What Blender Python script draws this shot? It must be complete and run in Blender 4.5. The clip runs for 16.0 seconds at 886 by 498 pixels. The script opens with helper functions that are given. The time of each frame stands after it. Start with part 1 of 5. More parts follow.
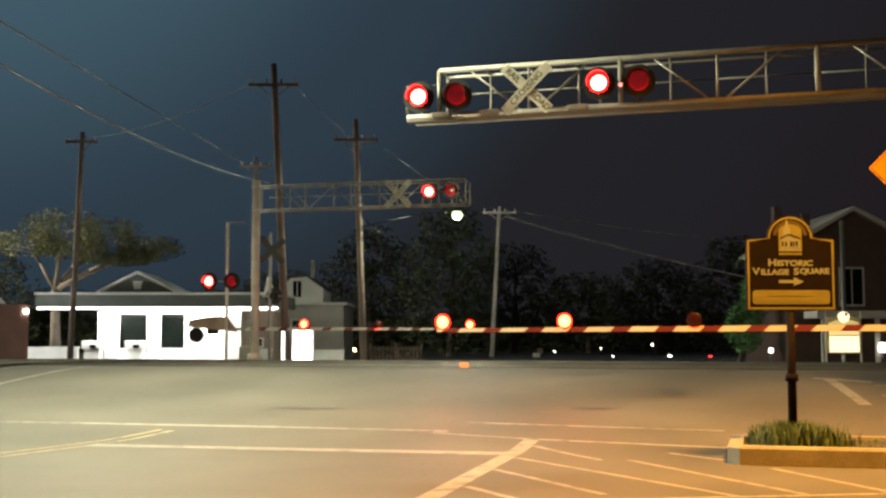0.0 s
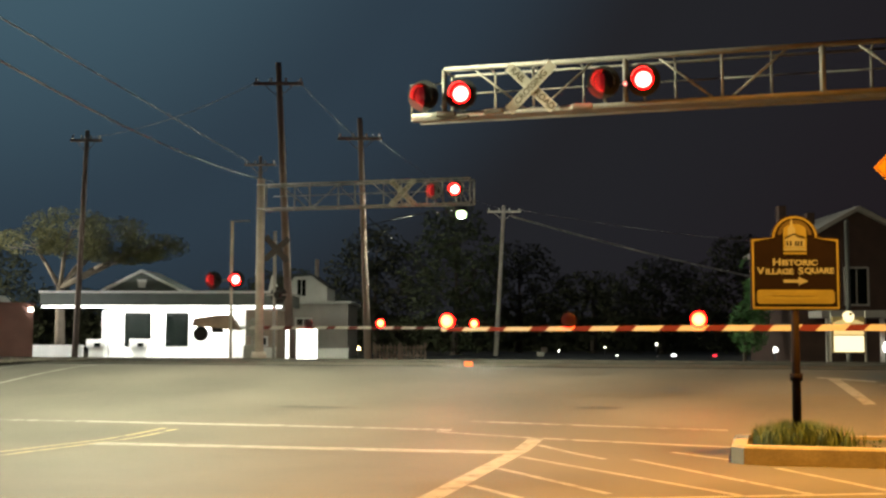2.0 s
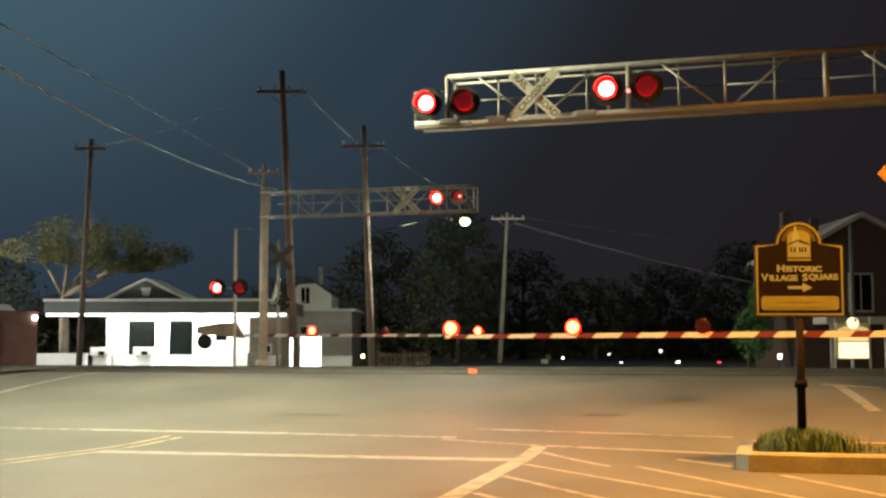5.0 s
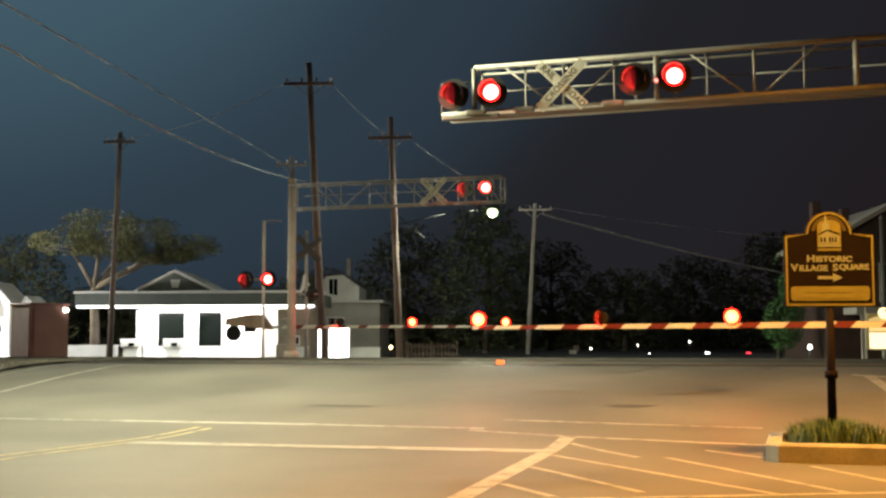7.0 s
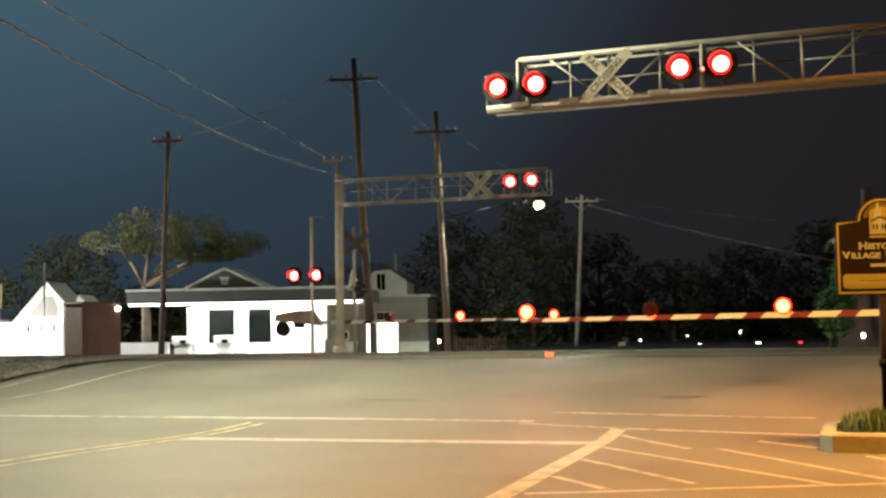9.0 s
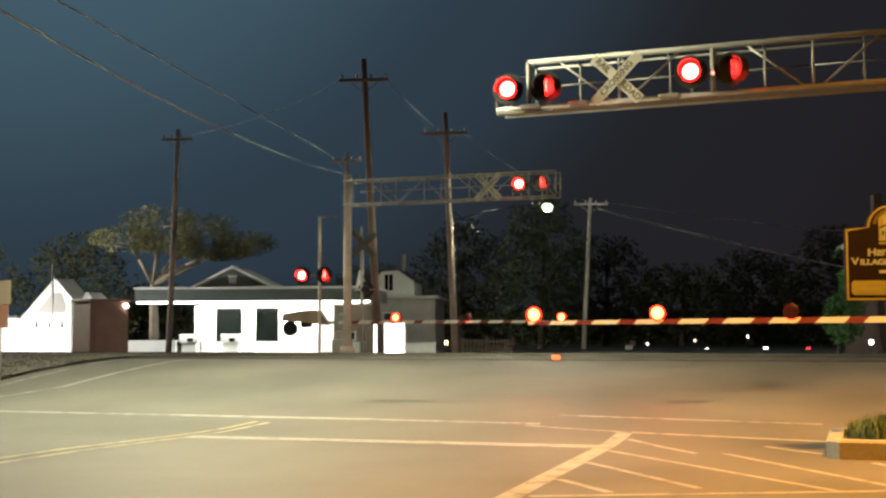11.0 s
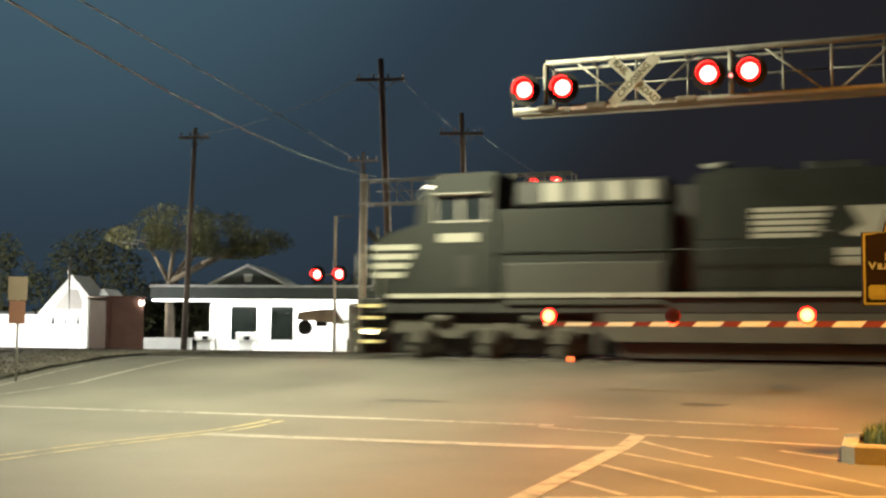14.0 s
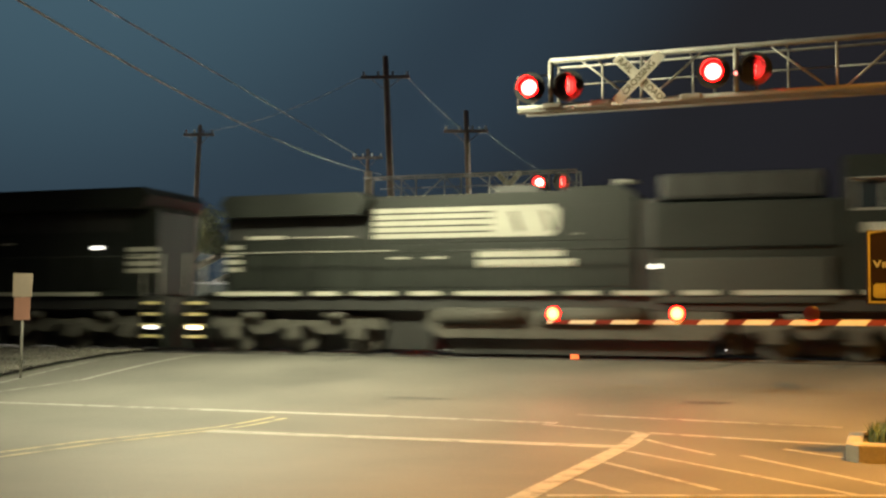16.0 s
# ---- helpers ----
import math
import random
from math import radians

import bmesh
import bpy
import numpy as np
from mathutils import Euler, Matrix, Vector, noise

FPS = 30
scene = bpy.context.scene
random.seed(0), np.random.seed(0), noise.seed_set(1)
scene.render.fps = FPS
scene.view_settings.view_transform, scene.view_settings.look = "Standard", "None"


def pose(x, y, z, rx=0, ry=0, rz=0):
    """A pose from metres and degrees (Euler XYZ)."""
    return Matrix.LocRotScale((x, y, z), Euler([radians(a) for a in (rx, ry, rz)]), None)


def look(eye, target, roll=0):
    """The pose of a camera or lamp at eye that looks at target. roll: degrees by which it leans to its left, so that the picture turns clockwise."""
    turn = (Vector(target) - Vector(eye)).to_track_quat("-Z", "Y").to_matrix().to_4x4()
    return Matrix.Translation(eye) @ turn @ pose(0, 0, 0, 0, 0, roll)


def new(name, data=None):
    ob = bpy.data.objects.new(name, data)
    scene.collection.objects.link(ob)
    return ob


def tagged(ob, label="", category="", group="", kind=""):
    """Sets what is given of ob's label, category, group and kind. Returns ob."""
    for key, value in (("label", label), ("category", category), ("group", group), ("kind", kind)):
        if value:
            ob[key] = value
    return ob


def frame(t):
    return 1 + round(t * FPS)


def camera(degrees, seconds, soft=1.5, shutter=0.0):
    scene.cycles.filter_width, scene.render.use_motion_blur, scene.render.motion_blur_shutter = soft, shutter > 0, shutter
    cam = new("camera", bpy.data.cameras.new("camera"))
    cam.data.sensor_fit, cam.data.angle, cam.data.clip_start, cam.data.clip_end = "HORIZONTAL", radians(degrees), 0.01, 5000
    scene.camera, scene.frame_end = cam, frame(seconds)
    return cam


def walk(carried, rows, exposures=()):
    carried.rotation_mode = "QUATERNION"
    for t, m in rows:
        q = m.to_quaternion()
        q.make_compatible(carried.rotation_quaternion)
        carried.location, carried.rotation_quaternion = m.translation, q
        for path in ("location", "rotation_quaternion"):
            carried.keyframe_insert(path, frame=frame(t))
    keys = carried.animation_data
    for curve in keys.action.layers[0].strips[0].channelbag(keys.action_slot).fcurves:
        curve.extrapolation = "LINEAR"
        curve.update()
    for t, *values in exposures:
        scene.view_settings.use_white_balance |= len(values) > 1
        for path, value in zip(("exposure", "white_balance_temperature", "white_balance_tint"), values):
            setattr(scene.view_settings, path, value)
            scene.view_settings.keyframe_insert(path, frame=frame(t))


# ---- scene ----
cam = camera(41.0, 16.0, soft=2.5, shutter=0.9)
EYE = (0.0, 0.0, 1.6)
# seconds, yaw, pitch, roll of the hand-held camera, which turns on the spot
TURNS = [
    (0.0, 0.00, 4.40, 0.00),
    (0.5, -0.11, 4.27, -0.03),
    (1.0, 0.11, 4.29, -0.14),
    (1.5, 0.26, 4.34, -0.09),
    (2.0, 0.20, 4.35, -0.10),
    (2.5, 0.16, 4.39, 0.05),
    (3.0, 0.20, 4.49, 0.05),
    (3.5, 0.42, 4.64, 0.06),
    (4.0, 0.45, 4.72, -0.01),
    (4.2, 0.36, 4.70, 0.05),
    (6.3, 0.86, 4.70, -0.13),
    (6.5, 1.34, 4.35, 0.04),
    (7.0, 1.73, 4.28, 0.14),
    (7.5, 2.28, 4.10, 0.51),
    (8.0, 3.00, 3.86, 0.60),
    (8.5, 3.98, 3.83, 0.78),
    (9.0, 4.06, 3.99, 0.89),
    (11.3, 4.34, 4.04, 0.08),
    (11.5, 3.94, 3.94, 0.06),
    (12.0, 3.75, 4.03, -0.13),
    (12.5, 3.84, 4.20, -0.23),
    (13.0, 4.31, 4.26, -0.32),
    (13.5, 5.41, 4.20, -0.26),
    (13.6, 5.10, 4.17, -0.29),
    (14.0, 5.10, 4.07, -0.41),
    (14.2, 5.26, 4.04, -0.39),
    (14.5, 5.03, 3.99, -0.35),
    (14.6, 4.99, 3.97, -0.39),
    (15.0, 5.09, 3.90, -0.53),
    (15.1, 4.93, 3.90, -0.52),
    (15.4, 4.99, 3.92, -0.49),
    (15.5, 5.05, 3.92, -0.48),
    (15.7, 5.18, 3.93, -0.50),
    (16.0, 5.30, 3.95, -0.54),
]
walk(cam, [(t, pose(*EYE, 90 + p, r, 15 + y)) for t, y, p, r in TURNS])

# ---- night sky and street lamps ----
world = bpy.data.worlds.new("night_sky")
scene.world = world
world.use_nodes = True
wn, wl = world.node_tree.nodes, world.node_tree.links
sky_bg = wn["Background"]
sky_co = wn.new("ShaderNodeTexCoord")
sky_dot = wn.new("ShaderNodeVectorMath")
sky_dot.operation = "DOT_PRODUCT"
# sky tone brightens towards the white street lamp, whose glare is put into it
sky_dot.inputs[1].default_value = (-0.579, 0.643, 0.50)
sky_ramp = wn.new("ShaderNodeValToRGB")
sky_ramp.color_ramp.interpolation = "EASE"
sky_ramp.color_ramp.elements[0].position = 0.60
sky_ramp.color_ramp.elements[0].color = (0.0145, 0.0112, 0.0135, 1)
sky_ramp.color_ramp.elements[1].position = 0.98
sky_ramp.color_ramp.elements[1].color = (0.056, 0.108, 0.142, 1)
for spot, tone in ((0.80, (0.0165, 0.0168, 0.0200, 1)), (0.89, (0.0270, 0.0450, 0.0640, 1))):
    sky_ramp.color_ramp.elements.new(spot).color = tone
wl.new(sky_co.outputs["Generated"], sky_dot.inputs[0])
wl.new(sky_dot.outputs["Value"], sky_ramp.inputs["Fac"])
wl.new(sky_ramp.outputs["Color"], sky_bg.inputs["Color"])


def lamp(name, kind, place, aim, power, colour, size=0.3, cone=150, blend=0.6):
    data = bpy.data.lights.new(name, kind)
    data.energy, data.color = power, colour
    if kind == "AREA":
        data.shape, data.size, data.size_y = "RECTANGLE", size[0], size[1]
    else:
        data.shadow_soft_size = size
    if kind == "SPOT":
        data.spot_size, data.spot_blend = radians(cone), blend
    ob = new(name, data)
    ob.matrix_basis = look(place, aim)
    return ob


WHITE_LAMP = (-12.5, 20.1, 9.5)
SODIUM_LAMP = (2.6, 14.0, 11.0)
FAR_LAMP = (-12.39, 48.45, 6.9)
lamp("street_light_white", "SPOT", (WHITE_LAMP[0], WHITE_LAMP[1], 9.3), (-8.6, 22.0, 0), 12700, (1.0, 0.985, 0.64), 0.9, 174, 0.8)
lamp("street_light_sodium", "SPOT", (SODIUM_LAMP[0], SODIUM_LAMP[1], 10.8), (0.3, 15.8, 0), 22000, (1.0, 0.405, 0.036), 0.7, 107, 1.0)
SIDE_LAMP = (-54.0, 49.5, 9.0)
lamp("street_light_side", "POINT", (SIDE_LAMP[0], SIDE_LAMP[1], 8.7), (0, 0, 0), 30000, (1.0, 0.93, 0.72), 0.2)
lamp("street_light_far", "POINT", (FAR_LAMP[0], FAR_LAMP[1], 6.72), (0, 0, 0), 4300, (0.95, 1.0, 0.76), 0.15)


# ---- materials ----
def material(name, base, rough=0.6, metal=0.0, vary=0.25, fine=40.0, coarse=1.5, bump=0.15, tint=None, spec=0.5):
    m = bpy.data.materials.new(name)
    m.use_nodes = True
    n, l = m.node_tree.nodes, m.node_tree.links
    b = n["Principled BSDF"]
    b.inputs["Metallic"].default_value = metal
    b.inputs["Specular IOR Level"].default_value = spec
    co = n.new("ShaderNodeTexCoord")
    big, small = n.new("ShaderNodeTexNoise"), n.new("ShaderNodeTexNoise")
    big.inputs["Scale"].default_value, small.inputs["Scale"].default_value = coarse, fine
    big.inputs["Detail"].default_value, small.inputs["Detail"].default_value = 5, 6
    for t in (big, small):
        l.new(co.outputs["Object"], t.inputs["Vector"])
    ramp = n.new("ShaderNodeValToRGB")
    dark = tuple(c * (1 - vary) for c in base)
    light = tint or tuple(min(1, c * (1 + vary)) for c in base)
    ramp.color_ramp.elements[0].position, ramp.color_ramp.elements[0].color = 0.3, (*dark, 1)
    ramp.color_ramp.elements[1].position, ramp.color_ramp.elements[1].color = 0.7, (*light, 1)
    mixv = n.new("ShaderNodeMath")
    mixv.operation = "MULTIPLY_ADD"
    mixv.inputs[1].default_value = 0.35
    half = n.new("ShaderNodeMath")
    half.operation = "MULTIPLY"
    half.inputs[1].default_value = 0.65
    l.new(big.outputs["Fac"], half.inputs[0])
    l.new(small.outputs["Fac"], mixv.inputs[0])
    l.new(half.outputs[0], mixv.inputs[2])
    l.new(mixv.outputs[0], ramp.inputs["Fac"])
    l.new(ramp.outputs["Color"], b.inputs["Base Color"])
    rr = n.new("ShaderNodeMapRange")
    rr.inputs["To Min"].default_value, rr.inputs["To Max"].default_value = max(0.02, rough - 0.12), min(1, rough + 0.12)
    l.new(big.outputs["Fac"], rr.inputs["Value"])
    l.new(rr.outputs[0], b.inputs["Roughness"])
    if bump:
        bp = n.new("ShaderNodeBump")
        bp.inputs["Strength"].default_value, bp.inputs["Distance"].default_value = bump, 0.01
        l.new(small.outputs["Fac"], bp.inputs["Height"])
        l.new(bp.outputs["Normal"], b.inputs["Normal"])
    return m


def glow(name, colour, strength):
    m = bpy.data.materials.new(name)
    m.use_nodes = True
    b = m.node_tree.nodes["Principled BSDF"]
    b.inputs["Base Color"].default_value = (*colour, 1)
    b.inputs["Emission Color"].default_value = (*colour, 1)
    b.inputs["Emission Strength"].default_value = strength
    return m


def lens_glow(name, strength, radius, heart, inner, outer):
    """A lit signal lens: hottest at its heart; the deep red rim is painted bloom."""
    m = bpy.data.materials.new(name)
    m.use_nodes = True
    n, l = m.node_tree.nodes, m.node_tree.links
    b = n["Principled BSDF"]
    co, ln = n.new("ShaderNodeTexCoord"), n.new("ShaderNodeVectorMath")
    ln.operation = "LENGTH"
    mr = n.new("ShaderNodeMapRange")
    mr.inputs["From Min"].default_value, mr.inputs["From Max"].default_value = radius * inner, radius * outer
    ramp = n.new("ShaderNodeValToRGB")
    ramp.color_ramp.elements[0].color = heart
    ramp.color_ramp.elements[1].color = (1.0, 0.0005, 0.0005, 1)
    l.new(co.outputs["Object"], ln.inputs[0])
    l.new(ln.outputs["Value"], mr.inputs["Value"])
    l.new(mr.outputs[0], ramp.inputs["Fac"])
    l.new(ramp.outputs["Color"], b.inputs["Emission Color"])
    b.inputs["Base Color"].default_value = (0.3, 0.01, 0.01, 1)
    b.inputs["Emission Strength"].default_value = strength
    return m


def stripes(name, one, two, width, slant):
    """Diagonal reflective stripes along the object's x."""
    m = material(name, one, 0.45, vary=0.1, bump=0.05)
    n, l = m.node_tree.nodes, m.node_tree.links
    b = n["Principled BSDF"]
    co, sep = n.new("ShaderNodeTexCoord"), n.new("ShaderNodeSeparateXYZ")
    add, mod, cmp_ = n.new("ShaderNodeMath"), n.new("ShaderNodeMath"), n.new("ShaderNodeMath")
    add.operation, mod.operation, cmp_.operation = "MULTIPLY_ADD", "FLOORED_MODULO", "GREATER_THAN"
    add.inputs[1].default_value = slant
    mod.inputs[1].default_value, cmp_.inputs[1].default_value = width * 2, width * 1.22
    mix = n.new("ShaderNodeMix")
    mix.data_type = "RGBA"
    l.new(co.outputs["Object"], sep.inputs[0])
    l.new(sep.outputs["Z"], add.inputs[0])
    l.new(sep.outputs["X"], add.inputs[2])
    l.new(add.outputs[0], mod.inputs[0])
    l.new(mod.outputs[0], cmp_.inputs[0])
    l.new(cmp_.outputs[0], mix.inputs["Factor"])
    old = b.inputs["Base Color"].links[0].from_socket
    l.new(old, mix.inputs["A"])
    mix.inputs["B"].default_value = (*two, 1)
    l.new(mix.outputs["Result"], b.inputs["Base Color"])
    return m


def worn_paint(name, paint, under, wear):
    m = material(name, paint, 0.6, vary=0.18, fine=60, coarse=3, bump=0.2)
    n, l = m.node_tree.nodes, m.node_tree.links
    b = n["Principled BSDF"]
    co, ns = n.new("ShaderNodeTexCoord"), n.new("ShaderNodeTexNoise")
    ns.inputs["Scale"].default_value, ns.inputs["Detail"].default_value, ns.inputs["Roughness"].default_value = 3.2, 9, 0.75
    mr, mix = n.new("ShaderNodeMapRange"), n.new("ShaderNodeMix")
    mr.inputs["From Min"].default_value, mr.inputs["From Max"].default_value = wear - 0.06, wear + 0.06
    mix.data_type = "RGBA"
    l.new(co.outputs["Object"], ns.inputs["Vector"])
    l.new(ns.outputs["Fac"], mr.inputs["Value"])
    l.new(mr.outputs[0], mix.inputs["Factor"])
    old = b.inputs["Base Color"].links[0].from_socket
    l.new(old, mix.inputs["B"])
    mix.inputs["A"].default_value = (*under, 1)
    l.new(mix.outputs["Result"], b.inputs["Base Color"])
    return m


ASPHALT = material("asphalt", (0.105, 0.10, 0.09), 0.7, vary=0.30, fine=30, coarse=0.33, bump=0.6)
tone = ASPHALT.node_tree.nodes["Color Ramp"].color_ramp.elements
tone[0].position, tone[1].position = 0.38, 0.62
SOIL = material("soil", (0.05, 0.048, 0.035), 0.95, vary=0.45, fine=18, coarse=0.4, bump=0.8)
BALLAST = material("ballast", (0.125, 0.115, 0.10), 0.9, vary=0.5, fine=14, coarse=1, bump=1.0)
WHITE_LINE = worn_paint("white_line", (0.29, 0.285, 0.265), (0.115, 0.11, 0.10), 0.44)
FADED_LINE = worn_paint("faded_line", (0.26, 0.255, 0.235), (0.11, 0.105, 0.096), 0.49)
YELLOW_LINE = worn_paint("yellow_line", (0.36, 0.31, 0.17), (0.12, 0.11, 0.095), 0.46)
COVER = material("iron_cover", (0.055, 0.052, 0.048), 0.6, vary=0.3, bump=0.5)
TAR = material("tar", (0.03, 0.03, 0.03), 0.5, vary=0.3, bump=0.3)
CONCRETE = material("concrete", (0.29, 0.26, 0.215), 0.85, vary=0.28, fine=30, coarse=2.2, bump=0.5)
STEEL = material("steel_rail", (0.13, 0.12, 0.11), 0.6, 0.6, vary=0.3)
ALU = material("galvanised", (0.25, 0.24, 0.22), 0.55, 0.3, vary=0.22, fine=30, coarse=2.5)
# the far mast's warm lamplight is put into this base colour
LIT_STEEL = material("lit_steel", (0.74, 0.67, 0.58), 0.6, 0.1, vary=0.25, fine=25, coarse=2.0)
DULL_ALU = material("dull_galvanised", (0.36, 0.35, 0.325), 0.6, 0.25, vary=0.3, fine=25, coarse=2.0)
DARK_STEEL = material("dark_steel", (0.10, 0.10, 0.10), 0.6, 0.2, vary=0.25)
RUSTED = material("rusted_steel", (0.42, 0.31, 0.24), 0.75, vary=0.4, fine=20, coarse=2)
BLACK = material("black_paint", (0.018, 0.018, 0.018), 0.5, vary=0.4)
DARK_LENS = material("dark_lens", (0.30, 0.012, 0.018), 0.12, vary=0.2, bump=0, spec=0.8)
SIGN_WHITE = material("sign_white", (0.62, 0.60, 0.53), 0.5, vary=0.2, coarse=4)
FAR_SIGN = material("darker_sign", (0.40, 0.38, 0.31), 0.6, vary=0.25, coarse=4)
LETTER_BLACK = material("letter_black", (0.14, 0.125, 0.085), 0.6, vary=0.2)
GATE_STRIPES = stripes("gate_stripes", (0.62, 0.60, 0.55), (0.145, 0.022, 0.018), 0.41, -1.0)
WOOD_POLE = material("weathered_pole", (0.23, 0.18, 0.155), 0.85, vary=0.35, fine=12, coarse=0.8, bump=0.6)
# pale wood, raised further to hold the light on the far pole
PALE_LIT_POLE = material("pale_lit_pole", (0.78, 0.74, 0.70), 0.8, vary=0.3, fine=12, coarse=0.8, bump=0.5)
CABLE = material("cable", (0.42, 0.42, 0.42), 0.5, vary=0.2, bump=0)
DARK_LENS.node_tree.nodes["Principled BSDF"].inputs["Emission Color"].default_value = (1.0, 0.05, 0.07, 1)
DARK_LENS.node_tree.nodes["Principled BSDF"].inputs["Emission Strength"].default_value = 0.09
OFF_LENS = material("unlit_gate_lens", (0.03, 0.004, 0.005), 0.3, vary=0.2, bump=0)
LIT_RED = lens_glow("lit_red_lens", 90.0, 0.18, (1.0, 0.07, 0.055, 1), 0.62, 0.86)
GATE_RED = lens_glow("lit_gate_lens", 110.0, 0.145, (1.0, 0.032, 0.007, 1), 0.50, 0.92)


# ---- building helpers ----
def box(bm, x0, x1, y0, y1, z0, z1, bevel=0.0, m=None):
    vs = [bm.verts.new((x, y, z)) for x in (x0, x1) for y in (y0, y1) for z in (z0, z1)]
    fs = [bm.faces.new([vs[i] for i in q]) for q in ((0, 1, 3, 2), (4, 6, 7, 5), (0, 4, 5, 1), (2, 3, 7, 6), (0, 2, 6, 4), (1, 5, 7, 3))]
    if m is not None:
        bmesh.ops.transform(bm, matrix=m, verts=vs)
    if bevel:
        bmesh.ops.bevel(bm, geom=list({e for f in fs for e in f.edges}), offset=bevel, segments=2, affect="EDGES", profile=0.5)
    return bm


def rod(bm, p, q, r, r2=None, n=10, caps=True):
    p, q = Vector(p), Vector(q)
    r2 = r if r2 is None else r2
    way = (q - p).normalized()
    side = way.orthogonal().normalized()
    up = way.cross(side)
    ring = [[bm.verts.new(c + (side * math.cos(a) + up * math.sin(a)) * rad) for a in [2 * math.pi * i / n for i in range(n)]] for c, rad in ((p, r), (q, r2))]
    for i in range(n):
        f = bm.faces.new((ring[0][i], ring[0][(i + 1) % n], ring[1][(i + 1) % n], ring[1][i]))
        f.smooth = True
    if caps:
        bm.faces.new(ring[0][::-1])
        bm.faces.new(ring[1])
    return bm


def prism(bm, outline, y0, y1):
    """An outline in x and z, drawn out along y."""
    a = [bm.verts.new((x, y0, z)) for x, z in outline]
    b = [bm.verts.new((x, y1, z)) for x, z in outline]
    bm.faces.new(a)
    bm.faces.new(b[::-1])
    for i in range(len(a)):
        j = (i + 1) % len(a)
        bm.faces.new((a[j], a[i], b[i], b[j]))
    return bm


def part(name, bm, mat, parent=None, label="", m=None):
    me = bpy.data.meshes.new(name)
    bmesh.ops.recalc_face_normals(bm, faces=bm.faces)
    bm.to_mesh(me)
    bm.free()
    me.materials.append(mat)
    ob = new(name, me)
    if parent is not None:
        ob.parent = parent
    if m is not None:
        ob.matrix_basis = m
    if label:
        ob["label"] = label
    return ob


def thing(name, m, label, category, group="", kind=""):
    return tagged(new(name), label, category, group, kind) if m is None else place(tagged(new(name), label, category, group, kind), m)


def place(ob, m):
    ob.matrix_basis = m
    return ob


B = bmesh.new


def bx(*a, **k):
    return box(B(), *a, **k)


def rd(*a, **k):
    return rod(B(), *a, **k)


def lettering(text, size, m, mat, parent, name="lettering", depth=0.004, bold=0.0):
    cu = bpy.data.curves.new(name, "FONT")
    cu.body, cu.size, cu.align_x, cu.align_y, cu.extrude, cu.offset = text, size, "CENTER", "CENTER", depth, bold
    ob = bpy.data.objects.new(name, cu)
    me = bpy.data.meshes.new_from_object(ob)
    bpy.data.objects.remove(ob)
    me.materials.append(mat)
    ob = new(name, me)
    ob.parent, ob.matrix_basis = parent, m
    return ob


def smooth(a, b, v):
    q = min(1, max(0, (v - a) / (b - a)))
    return q * q * (3 - 2 * q)


def height(y):
    """The ground: level before the crossing, humped over the tracks, falling behind."""
    return 0.94 * smooth(16.5, 28, y) - 0.34 * smooth(35, 52, y)


# ---- ground, road and markings ----
def sheet(name, xs, ys, lift, mat, label, rough=0.0):
    bm = B()
    rows = [[bm.verts.new((x, y, height(y) + lift + rough * noise.noise((x * 1.3, y * 1.3, 0)))) for x in xs] for y in ys]
    for a, b in zip(rows, rows[1:]):
        for i in range(len(xs) - 1):
            f = bm.faces.new((a[i], a[i + 1], b[i + 1], b[i]))
            f.smooth = True
    return tagged(part(name, bm, mat), label, name.replace("_", " "), kind="structure")


YS = [-120, -60, -30, -10, 0, 8] + [10 + 0.75 * i for i in range(58)] + [60, 80, 120, 200, 400, 900]
sheet("ground", [-900, -400, -150, -80, -50, -40, -30, -24, -19, -10, 0, 6, 12, 30, 60, 150, 400, 900], YS, -0.03, SOIL, "dark soil and grass round the crossing")
sheet("road", [-18.9 + 0.9 * i for i in range(44)], [-30, -10, 0, 8] + [10 + 0.5 * i for i in range(80)] + [55, 60, 80], 0.0, ASPHALT, "worn grey asphalt road rising over the railway crossing", 0.0015)
sheet("ballast", [-60, -50, -40, -34] + [-30 + 0.35 * i for i in range(32)], [20.6 + 0.4 * i for i in range(32)], 0.03, BALLAST, "grey stone ballast beside the tracks", 0.06)


def stones():
    """Loose ballast stones along the road's edge."""
    rng = random.Random(11)
    verts, faces = [], []
    for i in range(1500):
        x, y, r = -19.1 - abs(rng.gauss(0, 2.2)), rng.uniform(20.8, 32.8), rng.uniform(0.02, 0.07)
        n = len(verts)
        verts += [(x + dx * r * rng.uniform(0.7, 1.3), y + dy * r * rng.uniform(0.7, 1.3), height(y) + 0.05 + dz * r * rng.uniform(0.5, 0.9)) for dx, dy, dz in ((1, 0, 0), (-1, 0, 0), (0, 1, 0), (0, -1, 0), (0, 0, 1), (0, 0, -1))]
        faces += [(n + a, n + b, n + c) for a, b, c in ((0, 2, 4), (2, 1, 4), (1, 3, 4), (3, 0, 4), (2, 0, 5), (1, 2, 5), (3, 1, 5), (0, 3, 5))]
    me = bpy.data.meshes.new("ballast_stones")
    me.from_pydata(verts, [], faces)
    me.materials.append(BALLAST)
    tagged(new("ballast_stones", me), "loose grey ballast stones beside the road", "stones", kind="stuff")


stones()


